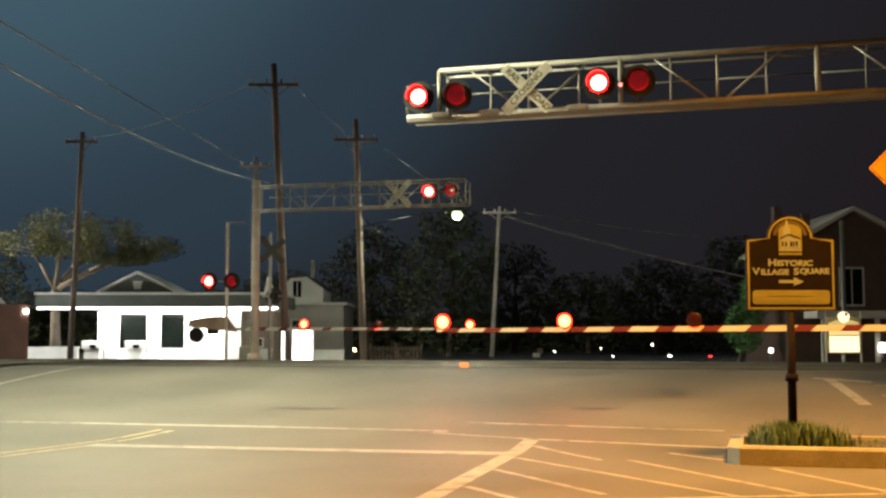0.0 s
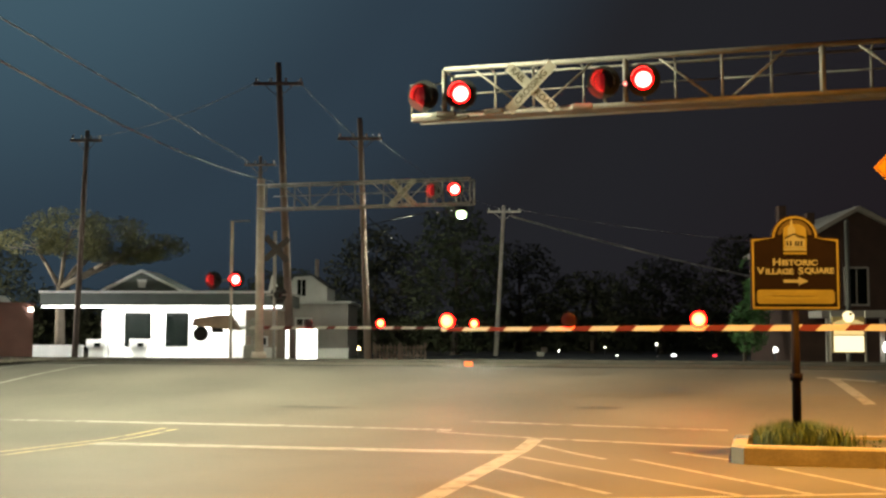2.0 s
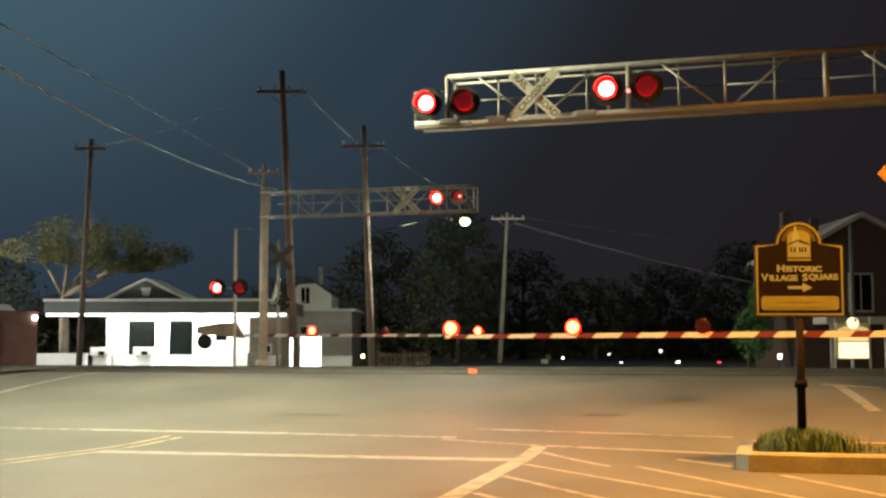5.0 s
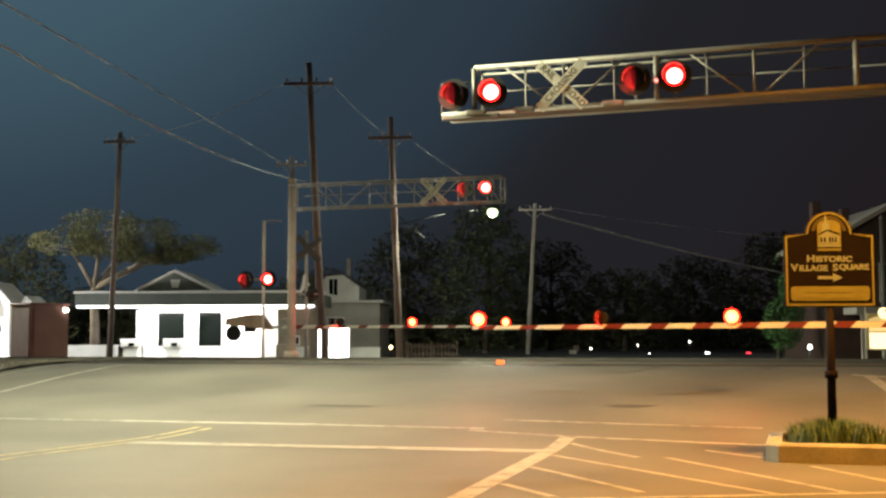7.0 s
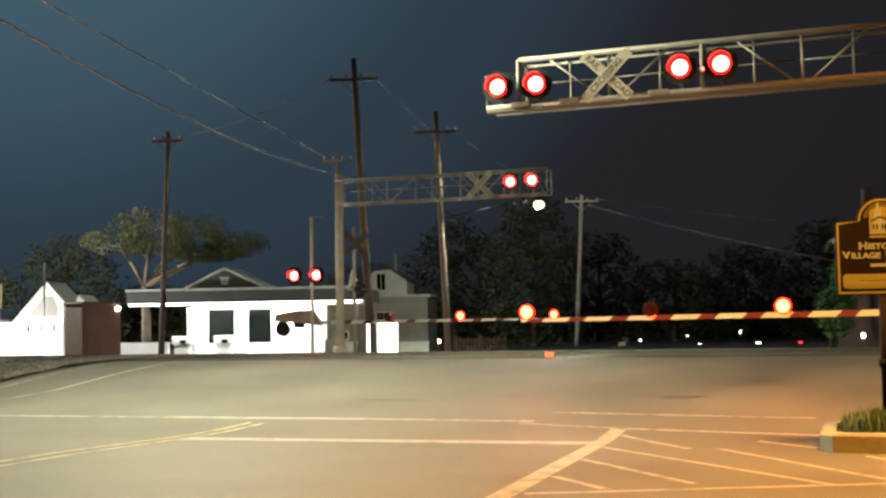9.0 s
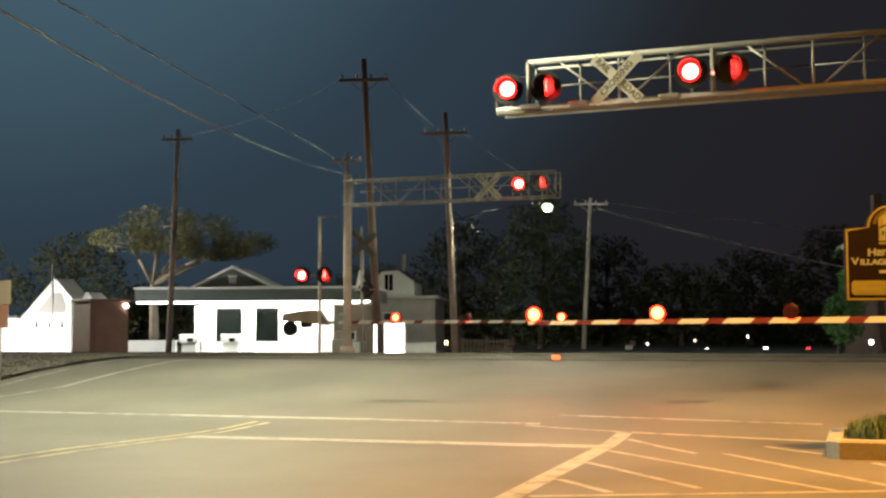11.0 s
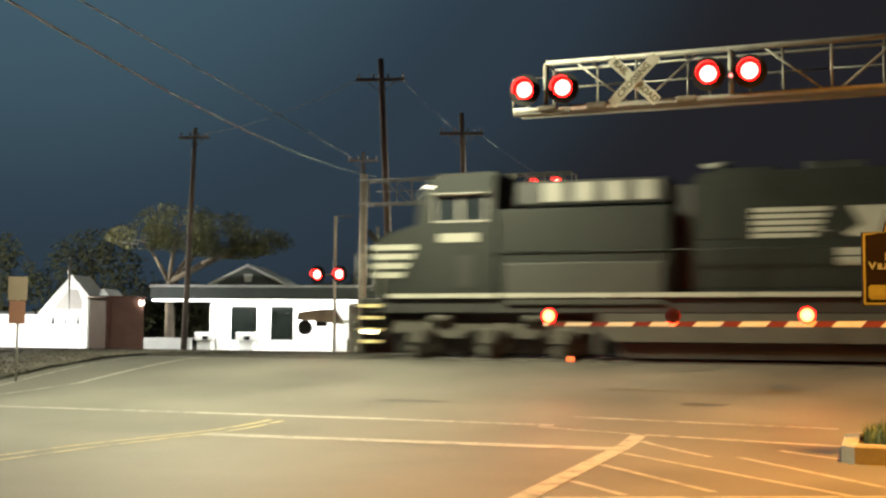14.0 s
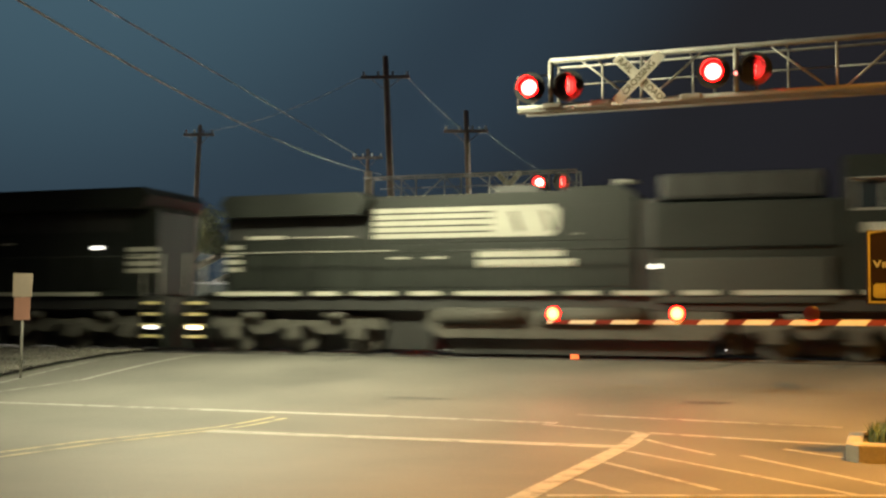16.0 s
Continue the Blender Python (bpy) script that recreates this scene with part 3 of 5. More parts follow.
def loco(label, m, block_logo, rear_lead):
    """A wide-cab freight diesel. x runs from the nose (0) back to the rear coupler, y = 0 is the track centre, z = 0 the rail top."""
    root = thing("locomotive", m, label, "locomotive")
    W = 1.5
    R0 = 15.7 if block_logo else 14.4
    n_eng, n_rad = (9, 5) if block_logo else (7, 6)
    end = 20.0 if block_logo else 20.45   # where the hood ends
    add = lambda name, bm, mat, lab="": part(name, bm, mat, root, lab)
    # underframe and walkway
    add("underframe", box(box(B(), 0.5, LENGTH - 0.5, -1.42, 1.42, 1.12, 1.50, 0.02), 0.9, LENGTH - 0.9, -0.9, 0.9, 0.8, 1.14), BLACK)
    add("walkway", bx(1.0, LENGTH - 1.0, -1.55, 1.55, 1.50, 1.58), LOCO_BLACK)
    for s in (-1, 1):
        y0, y1 = sorted((s * 1.553, s * 1.57))
        x = 1.2
        k = 0
        while x < LENGTH - 2.4:
            w = (1.15, 0.75, 2.4, 0.8)[k % 4] if block_logo else 2.9
            add("sill_stripe", bx(x, min(x + w, LENGTH - 1.2), y0, y1, 1.49, 1.60), LOCO_WHITE)
            x += w + (0.42 if block_logo else 0.06)
            k += 1
    # nose, cab, cabinet behind it
    nose = [(0.62, 1.58), (0.60, 2.55), (0.78, 2.95), (1.05, 3.12), (2.05, 3.42), (2.05, 1.58)]
    add("nose", prism(B(), nose, -1.3, 1.3), LOCO_BLACK)
    cab = [(1.95, 1.58), (1.90, 3.05), (2.02, 4.15), (2.30, 4.48), (4.0, 4.50), (4.0, 1.58)]
    cabob = add("cab", prism(B(), cab, -W, W), LOCO_BLACK)
    roof = B()
    prism(roof, [(2.2, 4.48), (2.4, 4.64), (3.95, 4.66), (4.02, 4.5)], -1.2, 1.2)
    add("cab_roof", roof, LOCO_BLACK)
    for s in (-1, 1):
        y0, y1 = sorted((s * W, s * (W + 0.012)))
        for x0, x1 in ((2.45, 3.05), (3.15, 3.75)):
            part("side_window", bx(x0, x1, y0, y1, 3.42, 4.02), CAB_GLASS, root)
            f0, f1 = sorted((s * W, s * (W + 0.03)))
            fr = B()
            for q in ((x0 - 0.04, x1 + 0.04, 3.37, 3.42), (x0 - 0.04, x1 + 0.04, 4.02, 4.07), (x0 - 0.04, x0, 3.42, 4.02), (x1, x1 + 0.04, 3.42, 4.02)):
                box(fr, q[0], q[1], f0, f1, q[2], q[3])
            part("window_frame", fr, ALU, root)
        v0, v1 = sorted((s * (W + 0.002), s * (W + 0.22)))
        add("sun_visor", bx(2.4, 3.8, v0, v1, 4.06, 4.09), ALU)
        add("number_bars", bx(2.55, 3.55, y0, y1, 2.88, 3.10), LOCO_WHITE, "white number bars under the cab window")
        add("cab_door", bx(3.02, 3.42, y0, y1, 1.75, 2.55, ), GRILLE)
        for k in range(4):
            n0, n1 = sorted((s * 1.302, s * 1.315))
            zt = 2.86 - 0.235 * k
            add("nose_stripe", prism(B(), [(0.66, zt), (1.92 - 0.13 * k, zt), (1.85 - 0.13 * k, zt - 0.14), (0.66, zt - 0.14)], n0, n1), LOCO_WHITE, "white nose stripe")
    add("windshield", bx(1.93, 1.99, -1.25, 1.25, 3.30, 4.05), CAB_GLASS)
    add("number_light", bx(2.22, 2.30, -1.53, -1.502, 4.24, 4.32, 0.005), STEP_LAMP, "small lit number lamp")
    add("headlight_box", bx(1.86, 2.1, -0.3, 0.3, 4.10, 4.40, 0.03), LOCO_BLACK)
    add("equipment_cabinet", bx(4.0, 8.28, -1.42, 1.42, 1.58, 3.68, 0.06), LOCO_BLACK)
    add("cabinet_skirt", bx(4.25, 8.15, -1.52, 1.52, 1.30, 2.35, 0.04), SKIRT)
    add("air_box", bx(4.4, 8.15, -1.1, 1.1, 3.75, 4.40, 0.08), BLACK)
    for k in range(4):
        for s in (-1, 1):
            y0, y1 = sorted((s * 1.1, s * 1.13))
            add("air_filter", bx(5.12 + 0.76 * k, 5.64 + 0.76 * k, y0, y1, 3.85, 4.32, 0.01), GRILLE if block_logo else ALU)
    # engine hood
    drop = 0.36 if block_logo else 0.0   # the second unit has a lower hood
    hood = [(8.75, 1.58), (8.75, 4.28 - drop), (8.95, 4.45 - drop), (R0, 4.45 - drop), (R0, 1.58)]
    add("engine_hood", prism(B(), hood, -0.95, 0.95), LOCO_BLACK)
    add("hood_gap", bx(8.26, 8.77, -0.8, 0.8, 1.58, 4.2 - drop), BLACK)
    for k in range(n_eng):
        for s in (-1, 1):
            y0, y1 = sorted((s * 0.95, s * 0.968))
            add("hood_door", bx(8.90 + 0.74 * k, 9.58 + 0.74 * k, y0, y1, 1.72, 2.82, 0.006), LOCO_BLACK)
            add("hood_door", bx(8.90 + 0.74 * k, 9.58 + 0.74 * k, y0, y1, 2.86, 4.10 - drop, 0.006), LOCO_BLACK)
            if k % 2:
                l0, l1 = sorted((s * 0.968, s * 0.99))
                add("door_latch", bx(9.38 + 0.74 * k, 9.54 + 0.74 * k, l0, l1, 3.0, 3.03), ALU)
    add("exhaust", bx(11.3, 12.6, -0.3, 0.3, 4.4 - drop, 4.72 - drop, 0.03), BLACK)
    add("roof_hatch", bx(9.1, 10.6, -0.55, 0.55, 4.4 - drop, 4.60 - drop, 0.02), LOCO_BLACK)
    add("horn", rod(rod(B(), (8.9, -0.2, 4.72 - drop), (9.5, -0.2, 4.74 - drop), 0.03, 0.07, n=10), (8.9, 0.1, 4.72 - drop), (9.4, 0.1, 4.76 - drop), 0.03, 0.06, n=10), ALU)
    # radiator section with its overhanging wings
    add("rear_hood", prism(B(), [(R0, 1.58), (R0, 4.1 - drop), (end - 0.25, 4.1 - drop), (end, 3.9 - drop), (end, 1.58)], -0.98, 0.98), LOCO_BLACK)
    for k in range(n_rad):
        for s in (-1, 1):
            y0, y1 = sorted((s * 0.98, s * 0.998))
            add("hood_door", bx(R0 + 0.15 + 0.82 * k, R0 + 0.9 + 0.82 * k, y0, y1, 1.72, 3.33 - drop, 0.006), LOCO_BLACK)
            add("radiator_screen", bx(R0 + 0.15 + 0.82 * k, R0 + 0.9 + 0.82 * k, y0, y1, 3.35 - drop, 3.90 - drop, 0.004), GRILLE)
    wing = B()
    prism(wing, [(R0 + 0.1, 3.95 - drop), (R0 - 0.1, 4.36 - drop), (R0 + 0.1, 4.53 - drop), (end - 0.25, 4.53 - drop), (end - 0.05, 4.32 - drop), (end - 0.25, 3.95 - drop)], -1.45, 1.45)
    add("radiator", wing, LOCO_BLACK)
    for k in range(2):
        add("fan_cover", rd((R0 + 1.05 + 1.5 * k, 0, 4.52 - drop), (R0 + 1.05 + 1.5 * k, 0, 4.62 - drop), 0.72, 0.68, n=24), BLACK)
    for s in (-1, 1):
        y0, y1 = sorted((s * 0.999, s * 1.014))
        for k in range(4):
            add("rear_stripe", bx(19.42 if not block_logo else 19.5, end - 0.02, y0, y1, 2.16 + 0.2 * k, 2.28 + 0.2 * k), LOCO_WHITE, "white stripe at the hood's end")
    # emblem: tapering bars and a pale block, with a plate below
    for s in (-1, 1):
        y0, y1 = sorted((s * 0.970, s * 0.982))
        if block_logo:
            a, b = 10.65, 15.6
            for k in range(5):
                xs = (b - 3.2, b)
                add("emblem_bar", bx(xs[0], xs[1], y0, y1, 2.98 + 0.165 * k, 3.10 + 0.165 * k), LOCO_WHITE)
            xs = (a, b - 3.2)
            c = (xs[0] + xs[1]) / 2
            add("emblem_block", prism(B(), [(xs[1] - 0.02, 2.98), (xs[1] - 0.02, 3.76), (xs[0] + 0.15, 3.76), (xs[0], 3.6), (xs[0] + 0.05, 3.1), (xs[0] + 0.2, 2.98)], y0, y1), LOCO_WHITE)
            for k in range(2):
                add("emblem_line", prism(B(), [(c - 0.75 + 0.8 * k, 3.1), (c - 0.55 + 0.8 * k, 3.62), (c - 0.45 + 0.8 * k, 3.62), (c - 0.62 + 0.8 * k, 3.1)], s * 0.983, s * 0.988), LOCO_BLACK)
            xs = (a - 0.4, a + 2.1)
            for z, inset in ((2.22, 0.0), (2.47, 0.3)):
                add("name_plate", bx(xs[0] + inset, xs[1], y0, y1, z, z + 0.19), LOCO_WHITE)
            # pale pipes and door tops along the hood
            for x0, x1, z, h in ((18.2, 19.3, 3.02, 0.09), (16.2, 18.0, 3.04, 0.03), (15.0, 19.6, 2.66, 0.018)):
                add("pale_pipe", bx(x0, x1, s * 1.0 if s > 0 else -1.018, 1.018 if s > 0 else -1.0, z, z + h), LOCO_WHITE)
            for dx in (-2.2, -1.2):
                add("data_bar", bx(a + 5.2 + dx, a + 5.7 + dx, y0, y1, 2.45, 2.5), LOCO_WHITE)
        else:
            for k in range(5):
                add("emblem_bar", prism(B(), [(10.1, 2.87 + 0.15 * k), (11.5 + 0.07 * k, 2.87 + 0.15 * k), (11.55 + 0.07 * k, 2.97 + 0.15 * k), (10.1, 2.97 + 0.15 * k)], y0, y1), LOCO_WHITE)
            add("emblem_block", prism(B(), [(12.3, 2.87), (12.15, 2.95), (12.5, 3.15), (12.25, 3.57), (13.9, 3.57), (13.95, 3.1), (13.75, 2.95), (13.3, 2.87)], y0, y1), LOCO_WHITE)
            add("emblem_line", prism(B(), [(12.95, 2.97), (13.1, 3.45), (13.2, 3.45), (13.05, 2.97)], s * 0.983, s * 0.988), LOCO_BLACK)
            for z in (2.22, 2.45):
                add("name_plate", bx(11.98, 13.68, y0, y1, z, z + 0.19), LOCO_WHITE)
            add("data_bar", bx(15.0, 15.5, s * 1.0, s * 1.012, 3.0, 3.06), LOCO_WHITE)
    # tank, pipes
    tank = [(6.6, 0.70), (6.6, 1.22), (13.9, 1.22), (13.9, 0.70), (13.6, 0.45), (6.9, 0.45)]
    # added black block for the dark, shaded space under the tank
    add("tank_shade_fill", prism(B(), [(6.8, 0.47), (13.7, 0.47), (13.4, 0.06), (7.1, 0.06)], -1.12, 1.12), BLACK)
    add("fuel_tank", prism(B(), tank, -1.40, 1.40), LOCO_GREY)
    if block_logo:
        for s in (-1, 1):
            add("air_reservoir", rd((8.4, s * 1.45, 1.0), (11.0, s * 1.45, 1.0), 0.2, n=16), LOCO_GREY)
            add("air_reservoir", rd((11.4, s * 1.45, 1.0), (13.6, s * 1.45, 1.0), 0.2, n=16), LOCO_GREY)
    # added black boxes close the bright gaps beside the tank
    for x0, x1 in ((6.35, 6.6), (13.9, 15.1)):
        add("gap_fill", bx(x0, x1, -1.1, 1.1, 0.12, 1.15, 0.03), BLACK)
    # trucks
    for c, axles in ((3.75, (1.85, 3.7, 5.55)), (17.75, (15.9, 17.75, 19.6))):
        fr = B()
        for s in (-1, 1):
            y0, y1 = sorted((s * 1.02, s * 1.18))
            out = [(c - 2.6, 0.62), (c - 2.5, 0.95), (c - 1.2, 1.0), (c - 0.9, 0.86), (c + 0.9, 0.86), (c + 1.2, 1.0), (c + 2.5, 0.95), (c + 2.6, 0.62), (c + 1.4, 0.72), (c + 1.2, 0.5), (c + 0.7, 0.5), (c + 0.5, 0.7), (c - 0.5, 0.7), (c - 0.7, 0.5), (c - 1.2, 0.5), (c - 1.4, 0.72)]
            prism(fr, out, y0, y1)
        truck = add("truck_frame", fr, LOCO_GREY)
        for a in axles:
            for s in (-1, 1):
                y0, y1 = sorted((s * 1.10, s * 1.28))
                part("journal_box", bx(a - 0.22, a + 0.22, y0, y1, 0.36, 0.74, 0.03), LOCO_GREY, truck)
                part("spring", rd((a + 0.38, s * 1.14, 0.5), (a + 0.38, s * 1.14, 0.88), 0.09, n=10), LOCO_GREY, truck)
            ws = B()
            rod(ws, (0, -1.05, 0), (0, 1.05, 0), 0.09, n=12)
            for s in (-1, 1):
                rod(ws, (0, s * 0.68, 0), (0, s * 0.82, 0), 0.53, 0.515, n=26)
                rod(ws, (0, s * 0.83, 0), (0, s * 0.86, 0), 0.2, n=12)
                for q in range(5):
                    t = 2 * math.pi * q / 5
                    rod(ws, (0.33 * math.cos(t), s * 0.81, 0.33 * math.sin(t)), (0.33 * math.cos(t), s * 0.835, 0.33 * math.sin(t)), 0.07, n=8)
            wheel = part("wheelset", ws, LOCO_GREY, truck, "steel wheelset", pose(a, 0, 0.53))
            WHEELS.append(wheel)
        # motor bulk, enlarged to keep the space between the wheels dark
        part("motor_housing", bx(c - 2.75, c + 2.75, -0.62, 0.62, 0.10, 0.95, 0.05), BLACK, truck)
        for k in (-1, 1):
            add("brake_cylinder", rd((c + k * 0.95, -1.3, 0.98), (c + k * 1.5, -1.3, 0.98), 0.11, n=12), LOCO_GREY)
            add("brake_cylinder", rd((c + k * 0.95, 1.3, 0.98), (c + k * 1.5, 1.3, 0.98), 0.11, n=12), LOCO_GREY)
    # ends: steps, plough, coupler, handrails, lights
    for e, d in ((0.0, 1), (LENGTH, -1)):
        for s in (-1, 1):
            st = B()
            for k in range(4):
                xa, xb = sorted((e + d * 0.42, e + d * 0.95))
                box(st, xa, xb, min(s * 1.0, s * 1.5), max(s * 1.0, s * 1.5), 0.38 + 0.3 * k, 0.42 + 0.3 * k)
            steps = add("steps", st, LOCO_BLACK)
            for k in range(4):
                xa, xb = sorted((e + d * 0.40, e + d * 0.97))
                part("step_edge", bx(xa, xb, min(s * 1.5, s * 1.52), max(s * 1.5, s * 1.52), 0.36 + 0.3 * k, 0.44 + 0.3 * k), STEP_YELLOW, steps)
            for xx in (0.40, 0.97):
                part("step_side", bx(min(e + d * xx, e + d * (xx + 0.03)), max(e + d * xx, e + d * (xx + 0.03)), min(s * 1.0, s * 1.52), max(s * 1.0, s * 1.52), 0.32, 1.5), LOCO_BLACK, steps)
                part("grab_iron", rd((e + d * xx, s * 1.50, 1.5), (e + d * xx, s * 1.50, 2.65), 0.022, n=8), LOCO_WHITE, steps, "white grab iron")
            part("step_light", bx(min(e + d * 0.55, e + d * 0.8), max(e + d * 0.55, e + d * 0.8), min(s * 1.515, s * 1.53), max(s * 1.515, s * 1.53), 0.60, 0.68), DITCH if e == 0.0 or rear_lead else STEP_LAMP, steps, "lit step lamp")
        xa, xb = sorted((e + d * 0.30, e + d * 0.48))
        add("pilot", bx(xa, xb, -1.45, 1.45, 0.08, 1.5, 0.03), LOCO_BLACK)
        xa, xb = sorted((e - d * 0.05, e + d * 0.4))
        add("coupler", bx(xa, xb, -0.16, 0.16, 0.72, 1.02, 0.04), LOCO_GREY)
        for s in (-1, 1):
            add("ditch_light", rd((e + d * 0.28, s * 0.85, 1.36), (e + d * 0.22, s * 0.85, 1.36), 0.1, n=14), DITCH if (d > 0 and not rear_lead) or (d < 0 and rear_lead) else BLACK)
    for s in (-1, 1):
        rails = B()
        rod(rails, (4.1, s * 1.48, 2.60), (20.4, s * 1.48, 2.60), 0.018, n=6)
        for k in range(9):
            x = 8.3 + 1.5 * k
            rod(rails, (x, s * 1.48, 1.58), (x, s * 1.48, 2.60), 0.016, n=6)
        add("handrail", rails, LOCO_BLACK)
        add("walkway_light", bx(18.3 if not block_logo else 7.95, 18.55 if not block_logo else 8.25, min(s * 1.02, s * 1.05) if not block_logo else min(s * 1.42, s * 1.45), max(s * 1.02, s * 1.05) if not block_logo else max(s * 1.42, s * 1.45), 2.84 if not block_logo else 2.12, 2.92 if not block_logo else 2.22), STEP_LAMP)
    return root


WHEELS = []
RAIL = 0.985
SPEED = 13.29
lead_loco = loco("black diesel freight locomotive with white nose stripes", pose(0, 29.2, RAIL), False, False)
second_loco = loco("black diesel freight locomotive running rear end first", pose(0, 29.2, RAIL, 0, 0, 180), True, True)


# ---- far side: buildings, poles, trees ----
VIEW = Matrix.Rotation(radians(15), 4, "Z")


def at(u, d, z, turn=0):
    """A place given along the first line of sight: u to its right, d along it."""
    p = VIEW @ Vector((u, d, 0))
    return pose(p.x, p.y, z, 0, 0, 15 + turn)


WALL_WHITE = material("white_siding", (0.74, 0.74, 0.71), 0.6, vary=0.1, fine=20, coarse=1.5)
WALL_GREY = material("grey_siding", (0.37, 0.345, 0.32), 0.7, vary=0.2, fine=20, coarse=1)
FASCIA = material("dark_green_fascia", (0.10, 0.115, 0.105), 0.6, vary=0.2)
TRIM = material("white_trim", (0.66, 0.66, 0.64), 0.55, vary=0.12)
GLASS_DARK = material("dark_window", (0.004, 0.006, 0.005), 0.08, vary=0.2, bump=0, spec=0.12)
SHINGLE = material("shingles", (0.07, 0.068, 0.066), 0.85, vary=0.4, fine=25, coarse=2, bump=0.6)
BROWN_METAL = material("brown_cabinet", (0.34, 0.18, 0.155), 0.6, vary=0.2)
ANNEX = material("annex_stucco", (0.30, 0.235, 0.19), 0.8, vary=0.25, fine=20, coarse=1.2, bump=0.3)
TUBE = glow("canopy_light", (1.0, 1.0, 0.95), 4)
BRICK_WALL = material("dark_brick", (0.062, 0.036, 0.030), 0.85, vary=0.35, fine=22, coarse=2, bump=0.5)


def gable_roof(bm, x0, x1, y0, y1, z0, z1, over=0.25, thick=0.12):
    """A roof whose ridge runs along y."""
    mid = (x0 + x1) / 2
    for s, xe in ((-1, x0 - over), (1, x1 + over)):
        slope = (z1 - z0) / (mid - x0)
        ze = z0 - over * slope
        out = [(xe, ze), (mid, z1), (mid, z1 + thick), (xe, ze + thick)]
        prism(bm, out, y0 - over, y1 + over)
    return bm


def window(parent, x0, x1, z0, z1, y, frame_mat=None, mullion=True):
    w = part("window", bx(x0, x1, y - 0.02, y + 0.04, z0, z1), GLASS_DARK, parent)
    fr = B()
    for q in ((x0 - 0.08, x1 + 0.08, z0 - 0.08, z0), (x0 - 0.08, x1 + 0.08, z1, z1 + 0.08), (x0 - 0.08, x0, z0, z1), (x1, x1 + 0.08, z0, z1), ((x0 + x1) / 2 - 0.02, (x0 + x1) / 2 + 0.02, z0, z1))[:5 if mullion else 4]:
        box(fr, q[0], q[1], y - 0.06, y + 0.02, q[2], q[3])
    part("window_frame", fr, frame_mat or TRIM, w)
    return w


# canopy building; local x from its canopy's first corner, z from the ground behind the crossing
g0 = 0.60
shop = thing("filling_station", at(-19.95, 58, g0), "white filling station with a brightly lit flat canopy", "building")
part("wall", bx(2.1, 11.05, 4.4, 4.6, 0, 3.0), WALL_WHITE, shop)
part("wall", bx(2.1, 2.3, 4.6, 11, 0, 3.0), WALL_WHITE, shop)
part("wall", bx(10.85, 11.05, 4.6, 11, 0, 3.0), WALL_WHITE, shop)
for x0, x1 in ((2.55, 3.58), (5.02, 5.67), (6.92, 8.96)):
    part("column", bx(x0, x1, 1.8, 2.2, 0, 2.42, 0.03), WALL_WHITE, shop)
    part("column_base", bx(x0 - 0.06, x1 + 0.06, 1.74, 2.26, 0, 0.14, 0.02), WALL_WHITE, shop)
fas = B()
box(fas, 0, 11.97, 0, 0.12, 2.62, 3.22, 0.02)
box(fas, 0, 0.12, 0.12, 6, 2.62, 3.22)
box(fas, 11.85, 11.97, 0.12, 6, 2.62, 3.22)
part("fascia", fas, FASCIA, shop)
part("cornice", bx(-0.06, 12.03, -0.06, 6, 3.22, 3.34, 0.02), TRIM, shop)
part("soffit", bx(0.12, 11.85, 0.12, 6, 2.72, 2.80), WALL_WHITE, shop)
# glow put here for the brightly lit white underside of the canopy
part("soffit_glow", bx(0.1, 11.87, -0.02, 0.10, 2.50, 2.615, 0.01), TUBE, shop, "glowing strip for the lit soffit along the canopy edge")
part("rear_gable", prism(B(), [(10.25, 3.5), (10.45, 4.45), (10.95, 3.5)], 6.0, 6.2), WALL_WHITE, shop)
part("upper_roof", bx(1.4, 11.3, 4.2, 11.2, 3.34, 3.5, 0.02), SHINGLE, shop)
ped = B()
prism(ped, [(2.95, 3.42), (4.6, 4.28), (6.45, 3.42)], 1.3, 4.6)
part("pediment", ped, FASCIA, shop)
part("pediment_roof", gable_roof(B(), 2.85, 6.5, 1.25, 4.7, 3.42, 4.32, 0.2, 0.13), TRIM, shop)
part("pediment_vent", prism(B(), [(4.5, 3.55), (4.42, 3.95), (4.9, 3.95), (4.82, 3.55)], 1.22, 1.3), TRIM, shop)
for x0, x1 in ((2.7, 4.85), (4.95, 6.8)):
    window(shop, x0, x1, 0.58, 2.36, 4.38, mullion=False)
part("annex", bx(10.18, 11.74, -0.5, 4.38, 0, 2.40, 0.02), ANNEX, shop, "unlit brown stucco annex")
part("annex_band", bx(10.16, 11.76, -0.54, -0.505, 1.28, 1.36, 0.01), ANNEX, shop)
window(shop, 10.85, 11.2, 0.72, 1.05, -0.52)
for x in (3.0, 6.0, 9.0):
    part("tube_light", bx(x - 0.8, x + 0.8, 2.6, 2.8, 2.64, 2.715), TUBE, shop, "lit ceiling tube")
p = VIEW @ Vector((-14.5, 60.2, 0))
lamp("canopy_lamp", "AREA", (p.x, p.y, g0 + 2.6), (p.x, p.y + 0.6, 0), 1000, (1.0, 1.0, 0.94), (9.0, 2.4))
p = VIEW @ Vector((-14.5, 58.4, 0))
q = VIEW @ Vector((-14.5, 61.5, 0))
lamp("canopy_edge_lamp", "AREA", (p.x, p.y, g0 + 2.55), (q.x, q.y, g0 + 0.6), 450, (1.0, 1.0, 0.94), (9.4, 0.3))


